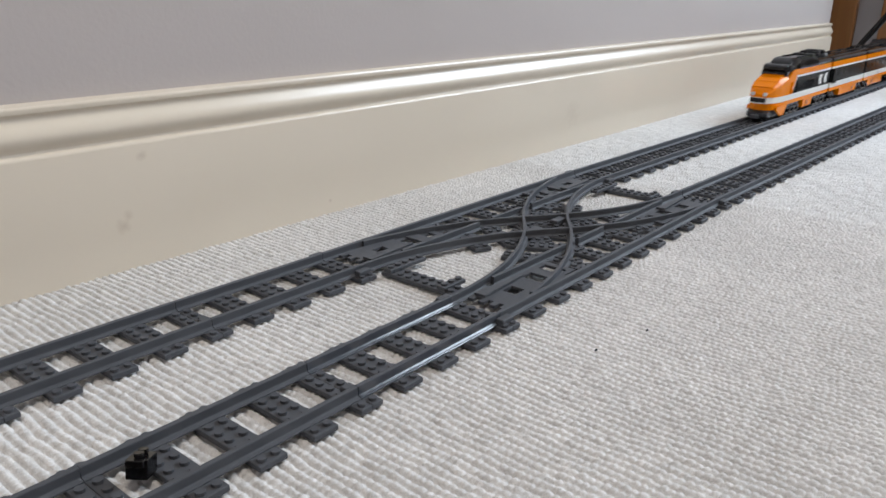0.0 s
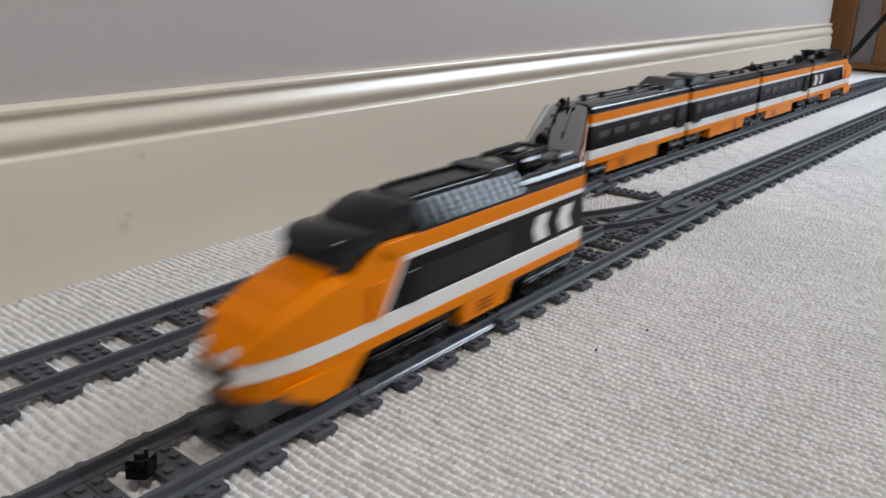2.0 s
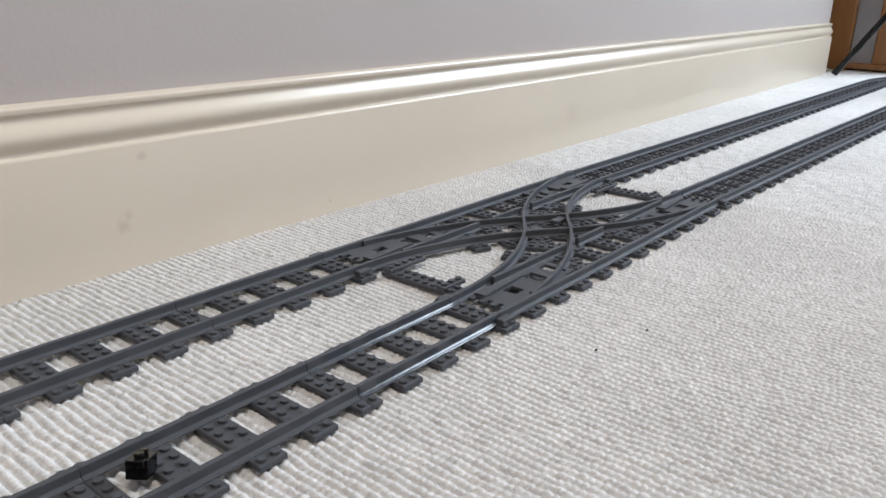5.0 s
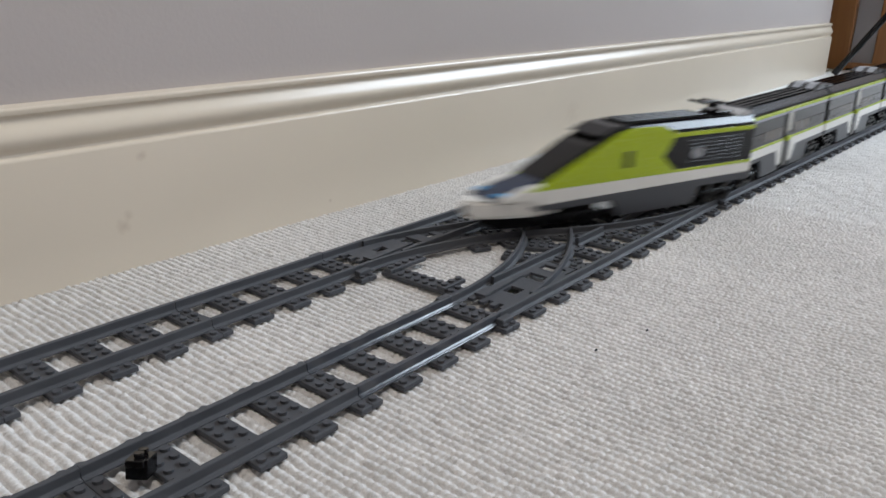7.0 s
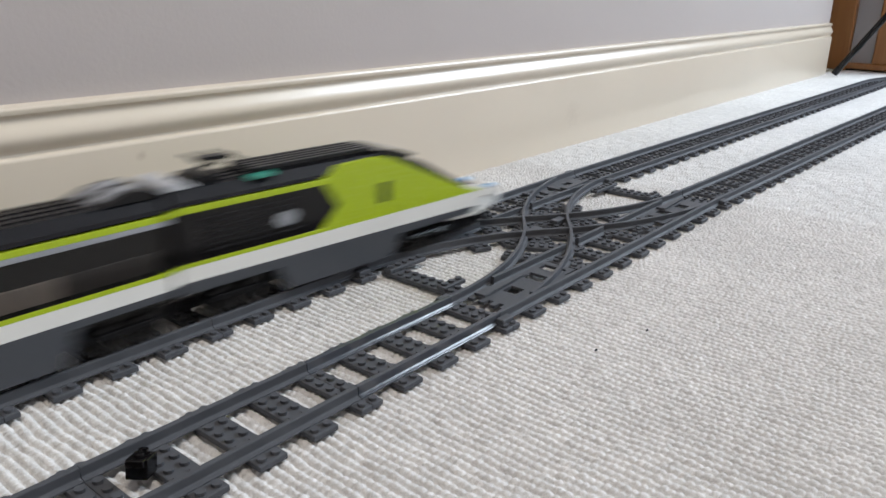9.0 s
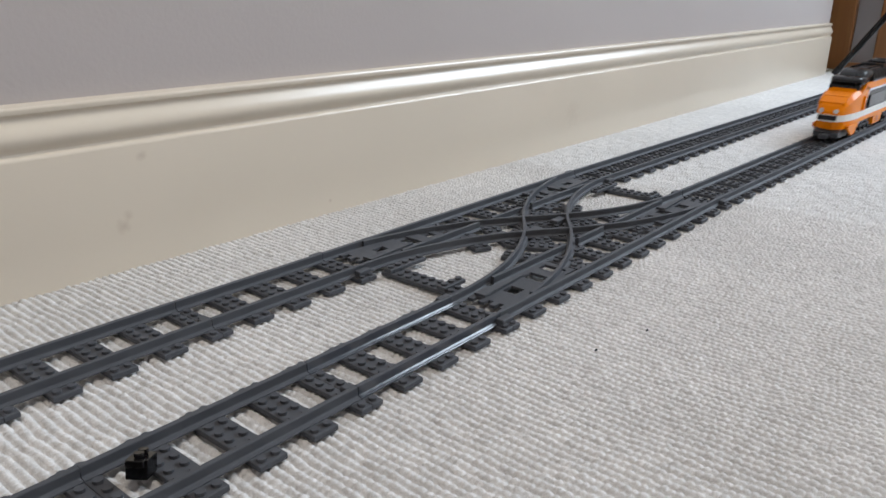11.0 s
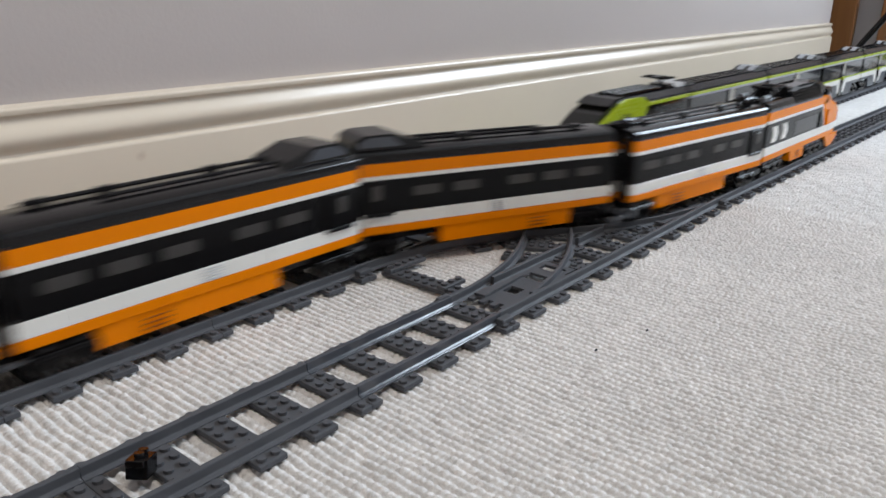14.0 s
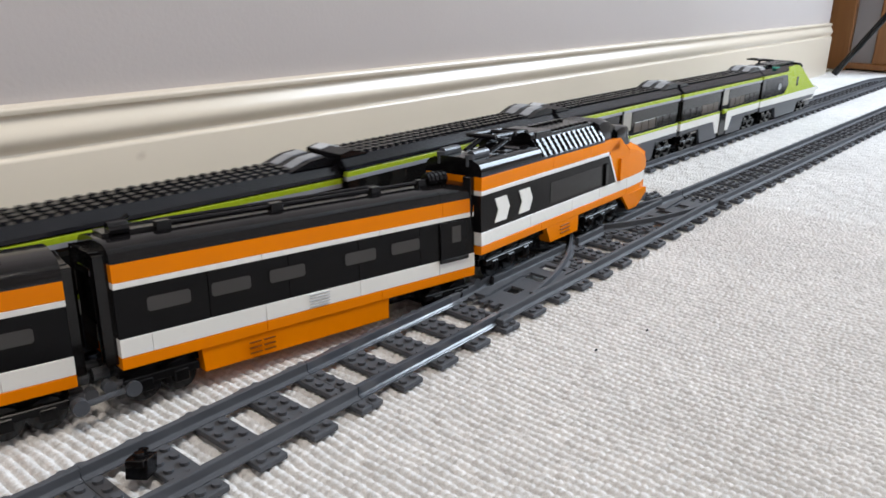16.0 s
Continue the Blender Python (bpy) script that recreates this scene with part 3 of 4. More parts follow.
def orange_coach(name_label, domed):
    t = thing("passenger_coach", name_label, "toy coach", "orange train")
    h = 0.120
    bricks(t, "orange_plate", M_ORANGE, -h, h, ZB, Z1, [0.080])
    bricks(t, "white_brick", M_WHITE, -h, h, Z1, Z2, [0.016, 0.064, 0.064, 0.064, 0.032])
    bricks(t, "black_brick", M_SIDE, -h, h, Z2, Z3, [0.048], W - 0.0002)
    bricks(t, "white_plate", M_WHITE, -h, h, Z3, Z4, [0.080])
    bricks(t, "orange_brick", M_ORANGE, -h, h, Z4, Z5, [0.212, 0.028])
    # roof in two lengths
    for a, e in ((-h, 0.090), (0.0903, h)):
        part("roof", prism(B(), roof_outline(W, Z5, ROOF), a, e, "x"), M_BLACK, t, "smooth rounded black roof", True).data.set_sharp_from_angle(angle=radians(50))
    # windows with rounded corners, five a side, and an end door; the humped coach has them the other way round
    m = -1 if domed else 1

    def span(a, e):
        return sorted((m * a, m * e))
    for s in (-1, 1):
        for x in (-0.1045, -0.0704, -0.0362, 0.0140, 0.0487):
            a, e = span(x, x + 0.0226)
            f = B()
            box(f, a - 0.0012, e + 0.0012, s * W - 0.0001, s * W + 0.0001, 0.0556, 0.0652, 0)
            fr = part("window", f, M_SIDE, t)
            c = 0.0011
            q = [(a + c, 0.0567), (e - c, 0.0567), (e, 0.0567 + c), (e, 0.0641 - c), (e - c, 0.0641), (a + c, 0.0641), (a, 0.0641 - c), (a, 0.0567 + c)]
            part("pane", prism(B(), q, s * W - 0.0003, s * W + 0.0003), M_WPANE, fr, "smoky brown window pane")
        d = part("door", box(B(), *span(0.0886, 0.1120), s * (W + 0.0006) - 0.0009, s * (W + 0.0006) + 0.0009, 0.0460, 0.0705, 0.0003), M_SIDE, t)
        part("pane", box(B(), *span(0.0980, 0.1060), s * (W + 0.0016) - 0.0005, s * (W + 0.0016) + 0.0005, 0.0560, 0.0672, 0.0003), M_WPANE, d)
        part("door_step", box(B(), *span(0.0880, 0.1130), s * (W + 0.0008) - 0.001, s * (W + 0.0008) + 0.001, 0.0432, 0.0460, 0.0003), M_BLACKM, t)
        vents(t, "grille", *span(0.1065 - h, 0.1235 - h), Z1 + 0.0005, Z2 - 0.0003, 5, 1, s, M_LIGHTG)
        vents(t, "vent", *span(0.0675 - h, 0.0850 - h), 0.0178, 0.0270, 3, 2, s, M_SLIT)
    # skirt box under the floor
    part("skirt", prism(B(), [(m * -0.0785, ZB), (m * -0.0775, 0.0160), (m * 0.0455, 0.0160), (m * 0.0460, ZB)], -W + 0.0012, W - 0.0012), M_ORANGE, t)
    part("underframe", box(B(), -0.116, 0.116, -0.016, 0.016, 0.022, ZB, 0.0004), M_BLACK, t)
    bogie(t, -0.100)
    bogie(t, 0.096)
    # open gangway ends
    for x, s in ((-h, -1), (h, 1)):
        b = B()
        box(b, x, x + s * 0.0055, -0.019, -0.012, 0.032, 0.088, 0.0005)
        box(b, x, x + s * 0.0055, 0.012, 0.019, 0.032, 0.088, 0.0005)
        box(b, x, x + s * 0.0050, -0.0125, 0.0125, 0.080, 0.0885, 0.0005)
        part("gangway", b, M_BLACK, t)
        b = rod(B(), (x - s * 0.002, 0, 0.0225), (x + s * 0.0085, 0, 0.0225), 0.0035, 10)
        for y in (-0.017, 0.017):
            rod(b, (x - s * 0.004, y, 0.021), (x + s * 0.0078, y, 0.021), 0.0018, 8)
        cyl(b, (x + s * 0.0060, -0.0175, 0.021), 0.0034, 0.005, "y", 12)
        part("coupling", b, M_SKIRT, t)
    if not domed:
        b = rod(B(), (-h + 0.003, -0.0215, 0.0185), (-h - 0.0215, -0.0215, 0.0165), 0.0017, 8)
        for x, z in ((-h + 0.004, 0.0187), (-h - 0.0215, 0.0165)):
            cyl(b, (x, -0.0215, z), 0.0040, 0.0062, "y", 14)
        part("coupling_beam", b, M_SKIRT, t, "dark grey beam with round ends")
    # roof piping
    b = rod(B(), (-0.090, -0.0065, ROOF + 0.0022), (0.098, -0.0065, ROOF + 0.0022), 0.0014)
    rod(b, (-0.110, 0.0065, ROOF + 0.0018), (0.060, 0.0065, ROOF + 0.0018), 0.0012)
    for x in (-0.086, -0.02, 0.05, 0.088):
        box(b, x - 0.004, x + 0.004, -0.009, -0.004, ROOF - 0.001, ROOF + 0.0042, 0.0004)
    part("roof_pipe", b, M_BLACKM, t)
    if domed:
        b = B()
        prism(b, [(-0.117, ROOF - 0.004), (-0.116, 0.0995), (-0.108, 0.1032), (-0.084, 0.1038), (-0.062, 0.0965), (-0.054, ROOF - 0.004)], -0.0175, 0.0175)
        part("roof_dome", b, M_BLACKM, t, "raised glossy dark roof hump")
        for s in (-1, 1):
            b = B()
            prism(b, [(-0.113, 0.0945), (-0.112, 0.0980), (-0.104, 0.1018), (-0.086, 0.1018), (-0.078, 0.0945)], s * 0.0178 - 0.0006, s * 0.0178 + 0.0006)
            part("dome_pane", b, M_DOME, t, "smoky grey dome pane")
    else:
        b = cyl(B(), (0.100, -0.0065, ROOF + 0.0032), 0.0048, 0.016, "x", 12)
        for i in range(4):
            cyl(b, (0.0945 + 0.0036 * i, -0.0065, ROOF + 0.0032), 0.0054, 0.0014, "x", 12)
        part("insulator", b, M_BLACKM, t)
        b = rod(B(), (-0.112, 0.002, ROOF), (-0.100, 0.002, ROOF + 0.008), 0.0014)
        box(b, -0.116, -0.084, -0.006, 0.010, ROOF - 0.001, ROOF + 0.0018, 0.0003)
        cyl(b, (-0.108, -0.004, ROOF + 0.003), 0.004, 0.010, "x", 12)
        part("roof_gear", b, M_BLACKM, t)
    return t


def orange_engine():
    t = thing("locomotive", "orange, black and white toy high-speed locomotive with a sloped nose", "toy locomotive", "orange train")
    o = -0.140

    def X(u):
        return o + (u if u < 0.2335 else 0.2335 + (u - 0.2335) * 1.02)
    bricks(t, "orange_plate", M_ORANGE, X(0), X(0.230), ZB, Z1, [0.080])
    bricks(t, "white_brick", M_WHITE, X(0), X(0.232), Z1, Z2, [0.064, 0.064, 0.048, 0.064])
    part("black_panel", prism(B(), [(X(0), Z2), (X(0.2075), Z2), (X(0.1915), Z3), (X(0), Z3)], -W + 0.0002, W - 0.0002), M_SIDE, t)
    part("white_trim", prism(B(), [(X(0.2075), Z2 - 0.0001), (X(0.2100), Z2 - 0.0001), (X(0.1940), Z3 + 0.0001), (X(0.1915), Z3 + 0.0001)], -W - 0.0001, W + 0.0001), M_WHITE, t)
    bricks(t, "white_plate", M_WHITE, X(0), X(0.192), Z3, Z4, [0.064])
    bricks(t, "orange_brick", M_ORANGE, X(0), X(0.212), Z4, Z5, [0.096, 0.064, 0.064])
    # cab sides behind the nose
    part("cab_side", prism(B(), [(X(0.2102), Z2), (X(0.2350), Z2), (X(0.2330), 0.0700), (X(0.2130), Z5), (X(0.1942), Z4 + 0.0001), (X(0.1942), Z3)], -W, W), M_ORANGE, t)
    # the nose: sections along the length, each (u, half width, bottom, top)
    b = B()
    secs = [(0.2335, W, Z2, 0.0760), (0.246, W - 0.0003, Z2, 0.0740), (0.262, W - 0.0014, Z2, 0.0690), (0.277, W - 0.0040, Z2, 0.0630), (0.289, W - 0.0080, Z2, 0.0565), (0.2945, W - 0.0120, Z2, 0.0500)]
    rings = []
    for u, w, z0, z1 in secs:
        c = min(0.005, (z1 - z0) * 0.4)
        rings.append([b.verts.new((X(u), y, z)) for y, z in ((-w, z0), (-w, z1 - c), (-w + c, z1), (w - c, z1), (w, z1 - c), (w, z0))])
    for r0, r1 in zip(rings, rings[1:]):
        for i in range(6):
            b.faces.new((r0[i], r0[(i + 1) % 6], r1[(i + 1) % 6], r1[i]))
    b.faces.new(rings[0])
    b.faces.new(rings[-1][::-1])
    part("nose", b, M_ORANGE, t, "sloping orange nose")
    # stepped slope plates on the nose top
    for u0, u1, z0, z1 in ((0.236, 0.252, 0.0772, 0.0745), (0.2525, 0.268, 0.0736, 0.0688), (0.2685, 0.284, 0.0680, 0.0612)):
        part("nose_slope", prism(B(), [(X(u0), z0 - 0.004), (X(u1), z1 - 0.004), (X(u1), z1), (X(u0), z0)], -0.0165, 0.0165), M_ORANGE, t)

    def band(name, mat, z0, z1, grow, u_end):
        q = B()
        outline = [(0.230, -W - grow), (0.262, -W + 0.0016 - grow), (0.280, -W + 0.0058 - grow), (u_end - 0.004, -W + 0.0115 - grow), (u_end, -0.006), (u_end, 0.006), (u_end - 0.004, W - 0.0115 + grow), (0.280, W - 0.0058 + grow), (0.262, W - 0.0016 + grow), (0.230, W + grow)]
        prism(q, [(X(u), y) for u, y in outline], z0, z1, "z")
        part(name, q, mat, t)
    band("nose_band", M_WHITE, Z1, Z2, 0.0003, 0.2968)
    band("nose_chin", M_ORANGE, 0.0245, Z1, 0.0, 0.2900)
    part("front_panel", box(B(), X(0.2945), X(0.2985), -0.0118, 0.0118, 0.0378, 0.0446, 0.0005), M_BLACKM, t, "dark grille between the headlights")
    part("snow_plough", prism(B(), [(X(0.246), 0.0125), (X(0.290), 0.0135), (X(0.292), 0.0200), (X(0.282), 0.0245), (X(0.246), 0.0245)], -0.0165, 0.0165), M_SKIRT, t, "dark grey plough under the nose")
    for s in (-1, 1):
        part("headlight", cyl(B(), (X(0.2925), s * 0.0095, 0.0502), 0.0031, 0.006, "x", 14), M_SILVER, t, "round clear headlight")
        # wheel-arch corner block
        part("corner_skirt", prism(B(), [(X(0.222), ZB), (X(0.238), 0.0140), (X(0.254), 0.0140), (X(0.274), 0.0245), (X(0.274), ZB)], s * (W - 0.0012) - 0.0012, s * (W - 0.0012) + 0.0012), M_ORANGE, t)
        part("skirt_box", prism(B(), [(X(0.0880), ZB), (X(0.0945), 0.0165), (X(0.1390), 0.0165), (X(0.1395), ZB)], s * (W - 0.005) - 0.0048, s * (W - 0.005) + 0.0048), M_ORANGE, t)
        vents(t, "vent", X(0.108), X(0.126), 0.0190, 0.0275, 3, 1, s, M_SLIT)
        part("window", box(B(), X(0.0925), X(0.1780), s * W - 0.0001, s * W + 0.0001, 0.0480, 0.0645, 0), M_BLACK, t, "long dark tinted window")
        part("grab_rail", box(B(), X(0.1840), X(0.1890), s * (W + 0.0008) - 0.0010, s * (W + 0.0008) + 0.0010, 0.0458, 0.0648, 0.0004), M_BLACK, t)
        part("cab_door_bar", box(B(), X(0.2120), X(0.2178), s * (W + 0.0010) - 0.0012, s * (W + 0.0010) + 0.0012, 0.0456, 0.0656, 0.0004), M_ORANGE, t)
        for u in (0.0160, 0.0470):
            d = 0.0042
            q = prism(B(), [(X(u), 0.0492), (X(u + 0.0145), 0.0492), (X(u + 0.0145 + d), 0.0578), (X(u + 0.0145), 0.0664), (X(u), 0.0664), (X(u + d), 0.0578)], s * W - 0.0004, s * W + 0.0004)
            part("chevron", q, M_WHITE, t, "white chevron sticker")
    # roof: smooth rear stretch, studded slopes further on
    part("roof", prism(B(), roof_outline(W, Z5, 0.0960), X(0), X(0.0785), "x"), M_BLACK, t, "smooth rounded black roof", True).data.set_sharp_from_angle(angle=radians(50))
    b = prism(B(), [(-W, Z5), (-W, Z5 + 0.002), (-0.0150, 0.0980), (0.0150, 0.0980), (W, Z5 + 0.002), (W, Z5)], X(0.0788), X(0.182), "x")
    part("roof_core", b, M_ROOF, t)
    sl = Vector((0, W - 0.0150, 0.0980 - Z5 - 0.002)).normalized()
    for s in (-1, 1):
        b = B()
        nrm = Vector((0, s * sl.z, sl.y))
        for i in range(13):
            for k in range(4):
                f = 0.14 + 0.24 * k
                p = Vector((X(0.0825 + 0.0080 * i), s * (W + (0.0150 - W) * f), Z5 + 0.002 + (0.0980 - Z5 - 0.002) * f))
                turn = nrm.to_track_quat("Z", "X").to_matrix().to_4x4()
                bmesh.ops.create_cone(b, cap_ends=True, segments=10, radius1=0.0020, radius2=0.0018, depth=0.0016, matrix=Matrix.Translation(p + nrm * 0.0007) @ turn)
        part("stud_slope", b, M_BLACK, t, "studded black roof slope")
    b = box(B(), X(0.100), X(0.176), -0.0148, 0.0148, 0.0975, 0.1010, 0.0004)
    part("roof_plate", b, M_BLACKM, t)
    b = B()
    for i in range(9):
        for y in (-0.012, 0.012):
            cyl(b, (X(0.104 + 0.008 * i), y, 0.1018), 0.0024, 0.0018, seg=10)
    part("stud_strip", b, M_BLACKM, t)
    b = box(B(), X(0.082), X(0.104), -0.0165, 0.0165, 0.0975, 0.1035, 0.0004)
    part("roof_block", b, M_BLACKM, t)
    # cab roof, hood and bulging visor over the windscreen
    def swept(name, secs, mat, label):
        """A rounded block from cross sections (u, half width, bottom, top, corner)."""
        q = B()
        rings = []
        for u, w, z0, z1, c in secs:
            rings.append([q.verts.new((X(u), y, z)) for y, z in ((-w, z0), (-w, z1 - c), (-w + 0.3 * c, z1 - 0.3 * c), (-w + c, z1), (w - c, z1), (w - 0.3 * c, z1 - 0.3 * c), (w, z1 - c), (w, z0))])
        for r0, r1 in zip(rings, rings[1:]):
            for k in range(8):
                q.faces.new((r0[k], r0[(k + 1) % 8], r1[(k + 1) % 8], r1[k]))
        q.faces.new(rings[0])
        q.faces.new(rings[-1][::-1])
        part(name, q, mat, t, label, True).data.set_sharp_from_angle(angle=radians(35))
    swept("cab_roof", [(0.1790, 0.0205, Z5, 0.1005, 0.0060), (0.1880, 0.0205, Z5, 0.1022, 0.0070), (0.1990, 0.0200, Z5, 0.1012, 0.0080), (0.2120, 0.0190, Z5, 0.0955, 0.0060), (0.2170, 0.0180, Z5, 0.0915, 0.0040)], M_BLACKM, "dark rounded cab roof hood")
    swept("visor", [(0.2090, 0.0222, 0.0835, 0.0912, 0.0030), (0.2190, 0.0226, 0.0825, 0.0932, 0.0038), (0.2300, 0.0218, 0.0825, 0.0928, 0.0040), (0.2370, 0.0196, 0.0832, 0.0908, 0.0034), (0.2400, 0.0165, 0.0850, 0.0885, 0.0014)], M_BLACK, "bulging black visor over the windscreen")
    part("windscreen", prism(B(), [(X(0.2090), 0.0752), (X(0.2090), 0.0834), (X(0.2345), 0.0834), (X(0.2385), 0.0752)], -0.0206, 0.0206), M_PANE, t, "dark tinted windscreen")
    # pantograph and roof gear at the rear
    pg = part("pantograph", rod(B(), (X(0.046), -0.004, 0.0955), (X(0.070), -0.004, 0.1035), 0.0022), M_BLACKM, t, "folded black pantograph")
    for y in (-0.010, 0.010):
        part("lower_arm", rod(B(), (X(0.028), y, 0.0950), (X(0.052), y, 0.1022), 0.0019), M_BLACKM, pg)
        part("upper_arm", rod(B(), (X(0.052), y, 0.1022), (X(0.034), y, 0.1056), 0.0019), M_BLACKM, pg)
        part("side_bar", rod(B(), (X(0.034), y, 0.1056), (X(0.075), y, 0.1046), 0.0018), M_BLACKM, pg)
    for u, z in ((0.034, 0.1056), (0.052, 0.1022), (0.060, 0.1052), (0.075, 0.1046)):
        part("cross_bar", rod(B(), (X(u), -0.0125, z), (X(u), 0.0125, z), 0.0016), M_BLACKM, pg)
    b = B()
    for y in (-0.0135, 0.0135):
        cyl(b, (X(0.013), y * 0.9, 0.0968), 0.0033, 0.018, "x", 14)
        cyl(b, (X(0.003), y * 0.9, 0.0938), 0.0033, 0.008, "z", 14)
    part("exhaust_pipe", b, M_SKIRT, t, "dark silver roof pipes")
    b = cyl(B(), (X(0.082), -0.012, 0.1000), 0.004, 0.014, "x", 12)
    cyl(b, (X(0.058), 0.011, 0.0995), 0.0046, 0.016, "x", 12)
    part("roof_cylinder", b, M_BLACKM, t)
    part("underframe", box(B(), X(0.004), X(0.250), -0.0195, 0.0195, 0.0235, ZB, 0.0004), M_BLACK, t)
    bogie(t, X(0.039), 3, gap=0.021)
    bogie(t, X(0.186), 3, gap=0.021)
    b = B()
    box(b, X(-0.0045), X(0), -0.018, -0.011, 0.033, 0.084, 0.0005)
    box(b, X(-0.0045), X(0), 0.011, 0.018, 0.033, 0.084, 0.0005)
    part("gangway", b, M_BLACK, t)
    b = rod(B(), (X(-0.008), 0, 0.0225), (X(0.004), 0, 0.0225), 0.0032, 10)
    part("coupling", b, M_BLACKM, t)
    b = rod(B(), (X(0.280), 0, 0.017), (X(0.300), 0, 0.016), 0.0026, 10)
    box(b, X(0.298), X(0.304), -0.006, 0.006, 0.0125, 0.0185, 0.0005)
    part("front_coupling", b, M_SKIRT, t)
    return t


GW0, GW1, GL1, GD1, GL2 = 0.0375, 0.0465, 0.0492, 0.0795, 0.0845   # green coach courses
GROOF = 0.0955


def stud_field(x0, nx, ys, z, r=0.0024):
    b = B()
    for i in range(nx):
        for y in ys:
            cyl(b, (x0 + 0.008 * i, y, z + 0.0008), r, 0.0018, seg=10)
    return b


def green_roof(t, a, e, rear=True):
    sec = [(-W, GL2), (-W + 0.0006, GL2 + 0.0022), (-0.0165, 0.0922), (0.0165, 0.0922), (W - 0.0006, GL2 + 0.0022), (W, GL2)]
    part("roof", prism(B(), sec, a, e, "x"), M_ROOF, t, "dark studded plate roof with sloped edges")
    n = int((e - a - 0.004) / 0.008)
    part("roof_studs", stud_field(a + 0.006, n, (-0.012, -0.004, 0.004, 0.012), 0.0922), M_ROOF, t)


def green_coach():
    t = thing("passenger_coach", "green, white and dark grey toy passenger coach with smoky windows", "toy coach", "green train")
    h = 0.1388
    # grey skirt with cut-outs for the bogies
    for s in (-1, 1):
        y0, y1 = sorted((s * (W - 0.0030), s * W))
        part("skirt", prism(B(), [(-0.072, 0.0135), (-0.017, 0.0135), (-0.0185, 0.0195), (-0.034, GW0), (-h, GW0), (-h, 0.0330), (-0.080, 0.0330)], y0, y1), M_SKIRT, t)
        part("skirt", prism(B(), [(0.017, 0.0135), (0.072, 0.0135), (0.080, 0.0330), (h, 0.0330), (h, GW0), (0.034, GW0), (0.0185, 0.0195)], y0, y1), M_SKIRT, t)
        y0, y1 = sorted((s * (W - 0.0032), s * (W + 0.0002)))
        # white band that dips beside the door
        part("white_band", prism(B(), [(-h, GW0), (-0.0335, GW0), (-0.0225, 0.0195), (-0.0125, 0.0195), (-0.0125, GW1), (-h, GW1)], y0, y1), M_WHITE, t)
        part("white_band", prism(B(), [(0.0125, 0.0195), (0.0225, 0.0195), (0.0335, GW0), (h, GW0), (h, GW1), (0.0125, GW1)], y0, y1), M_WHITE, t)
        for a, e in ((-h, -0.0125), (0.0125, h)):
            part("lime_plate", box(B(), a, e, y0, y1, GW1, GL1, 0.0002), M_LIME, t)
            w = part("window_band", box(B(), a + 0.004, e - 0.002, s * (W - 0.0016) - 0.0014, s * (W - 0.0016) + 0.0014, GL1, GD1 - 0.0030, 0.0002), M_PANE, t, "dark smoky side windows")
            for i in range(6):
                x = a + 0.010 + 0.0185 * i
                part("pane", box(B(), x, x + 0.0165, s * W - 0.0005, s * W + 0.0005, 0.0520, 0.0635, 0.0004), M_THROUGH if (i > 2) == (a < 0) else M_CLEAR, w)
        part("lime_stripe", box(B(), -h, h, y0, y1, GD1, GL2 - 0.0014, 0.0002), M_LIME, t)
        part("grey_plate", box(B(), -h, h, y0, y1, GD1 - 0.0030, GD1, 0.0002), M_MID, t)
        # door with a lime latch
        d = part("door", box(B(), -0.0120, 0.0120, s * (W - 0.0012) - 0.0012, s * (W - 0.0012) + 0.0012, 0.0150, GD1, 0.0003), M_PANE, t, "smoky clear door")
        part("door_frame", box(B(), 0.0095, 0.0125, s * (W + 0.0002) - 0.0010, s * (W + 0.0002) + 0.0010, 0.0150, GD1, 0.0002), M_BLACK, d)
        part("door_pane", box(B(), -0.0105, 0.0085, s * (W + 0.0001) - 0.0006, s * (W + 0.0001) + 0.0006, 0.0560, 0.0770, 0.0003), M_DOORP, d)
        part("latch", box(B(), -0.0050, 0.0060, s * (W + 0.0016) - 0.0018, s * (W + 0.0016) + 0.0018, 0.0450, 0.0510, 0.0010), M_LIME, d, "lime green door latch")
    part("core", box(B(), -h + 0.001, h - 0.001, -W + 0.0033, W - 0.0033, 0.0300, GL2 - 0.0002, 0.0003), M_BLACK, t)
    green_roof(t, -h, h)
    # grey curved fairing over the rear end
    b = B()
    prism(b, [(-h, 0.0923), (-h, 0.0962), (-h + 0.010, 0.0987), (-h + 0.022, 0.0975), (-h + 0.038, 0.0923)], -0.0180, 0.0180)
    part("roof_fairing", b, M_BLACKM, t)
    for y in (-0.0125, 0.0035):
        part("fairing_tile", prism(B(), [(-h + 0.004, 0.0962), (-h + 0.010, 0.0995), (-h + 0.022, 0.0983), (-h + 0.034, 0.0939), (-h + 0.034, 0.0932)], y, y + 0.009), M_MID, t, "grey curved roof tile")
    part("roof_fairing", prism(B(), [(h, 0.0923), (h, 0.0949), (h - 0.010, 0.0967), (h - 0.026, 0.0923)], -0.0180, 0.0180), M_BLACKM, t)
    part("fairing_tile", prism(B(), [(h - 0.001, 0.0945), (h - 0.001, 0.0955), (h - 0.010, 0.0974), (h - 0.020, 0.0947)], -0.0150, -0.0040), M_LIGHTG, t, "pale grey curved roof tile")
    for x in (-0.109, 0.109):
        bogie(t, x, 2, gap=0.022)
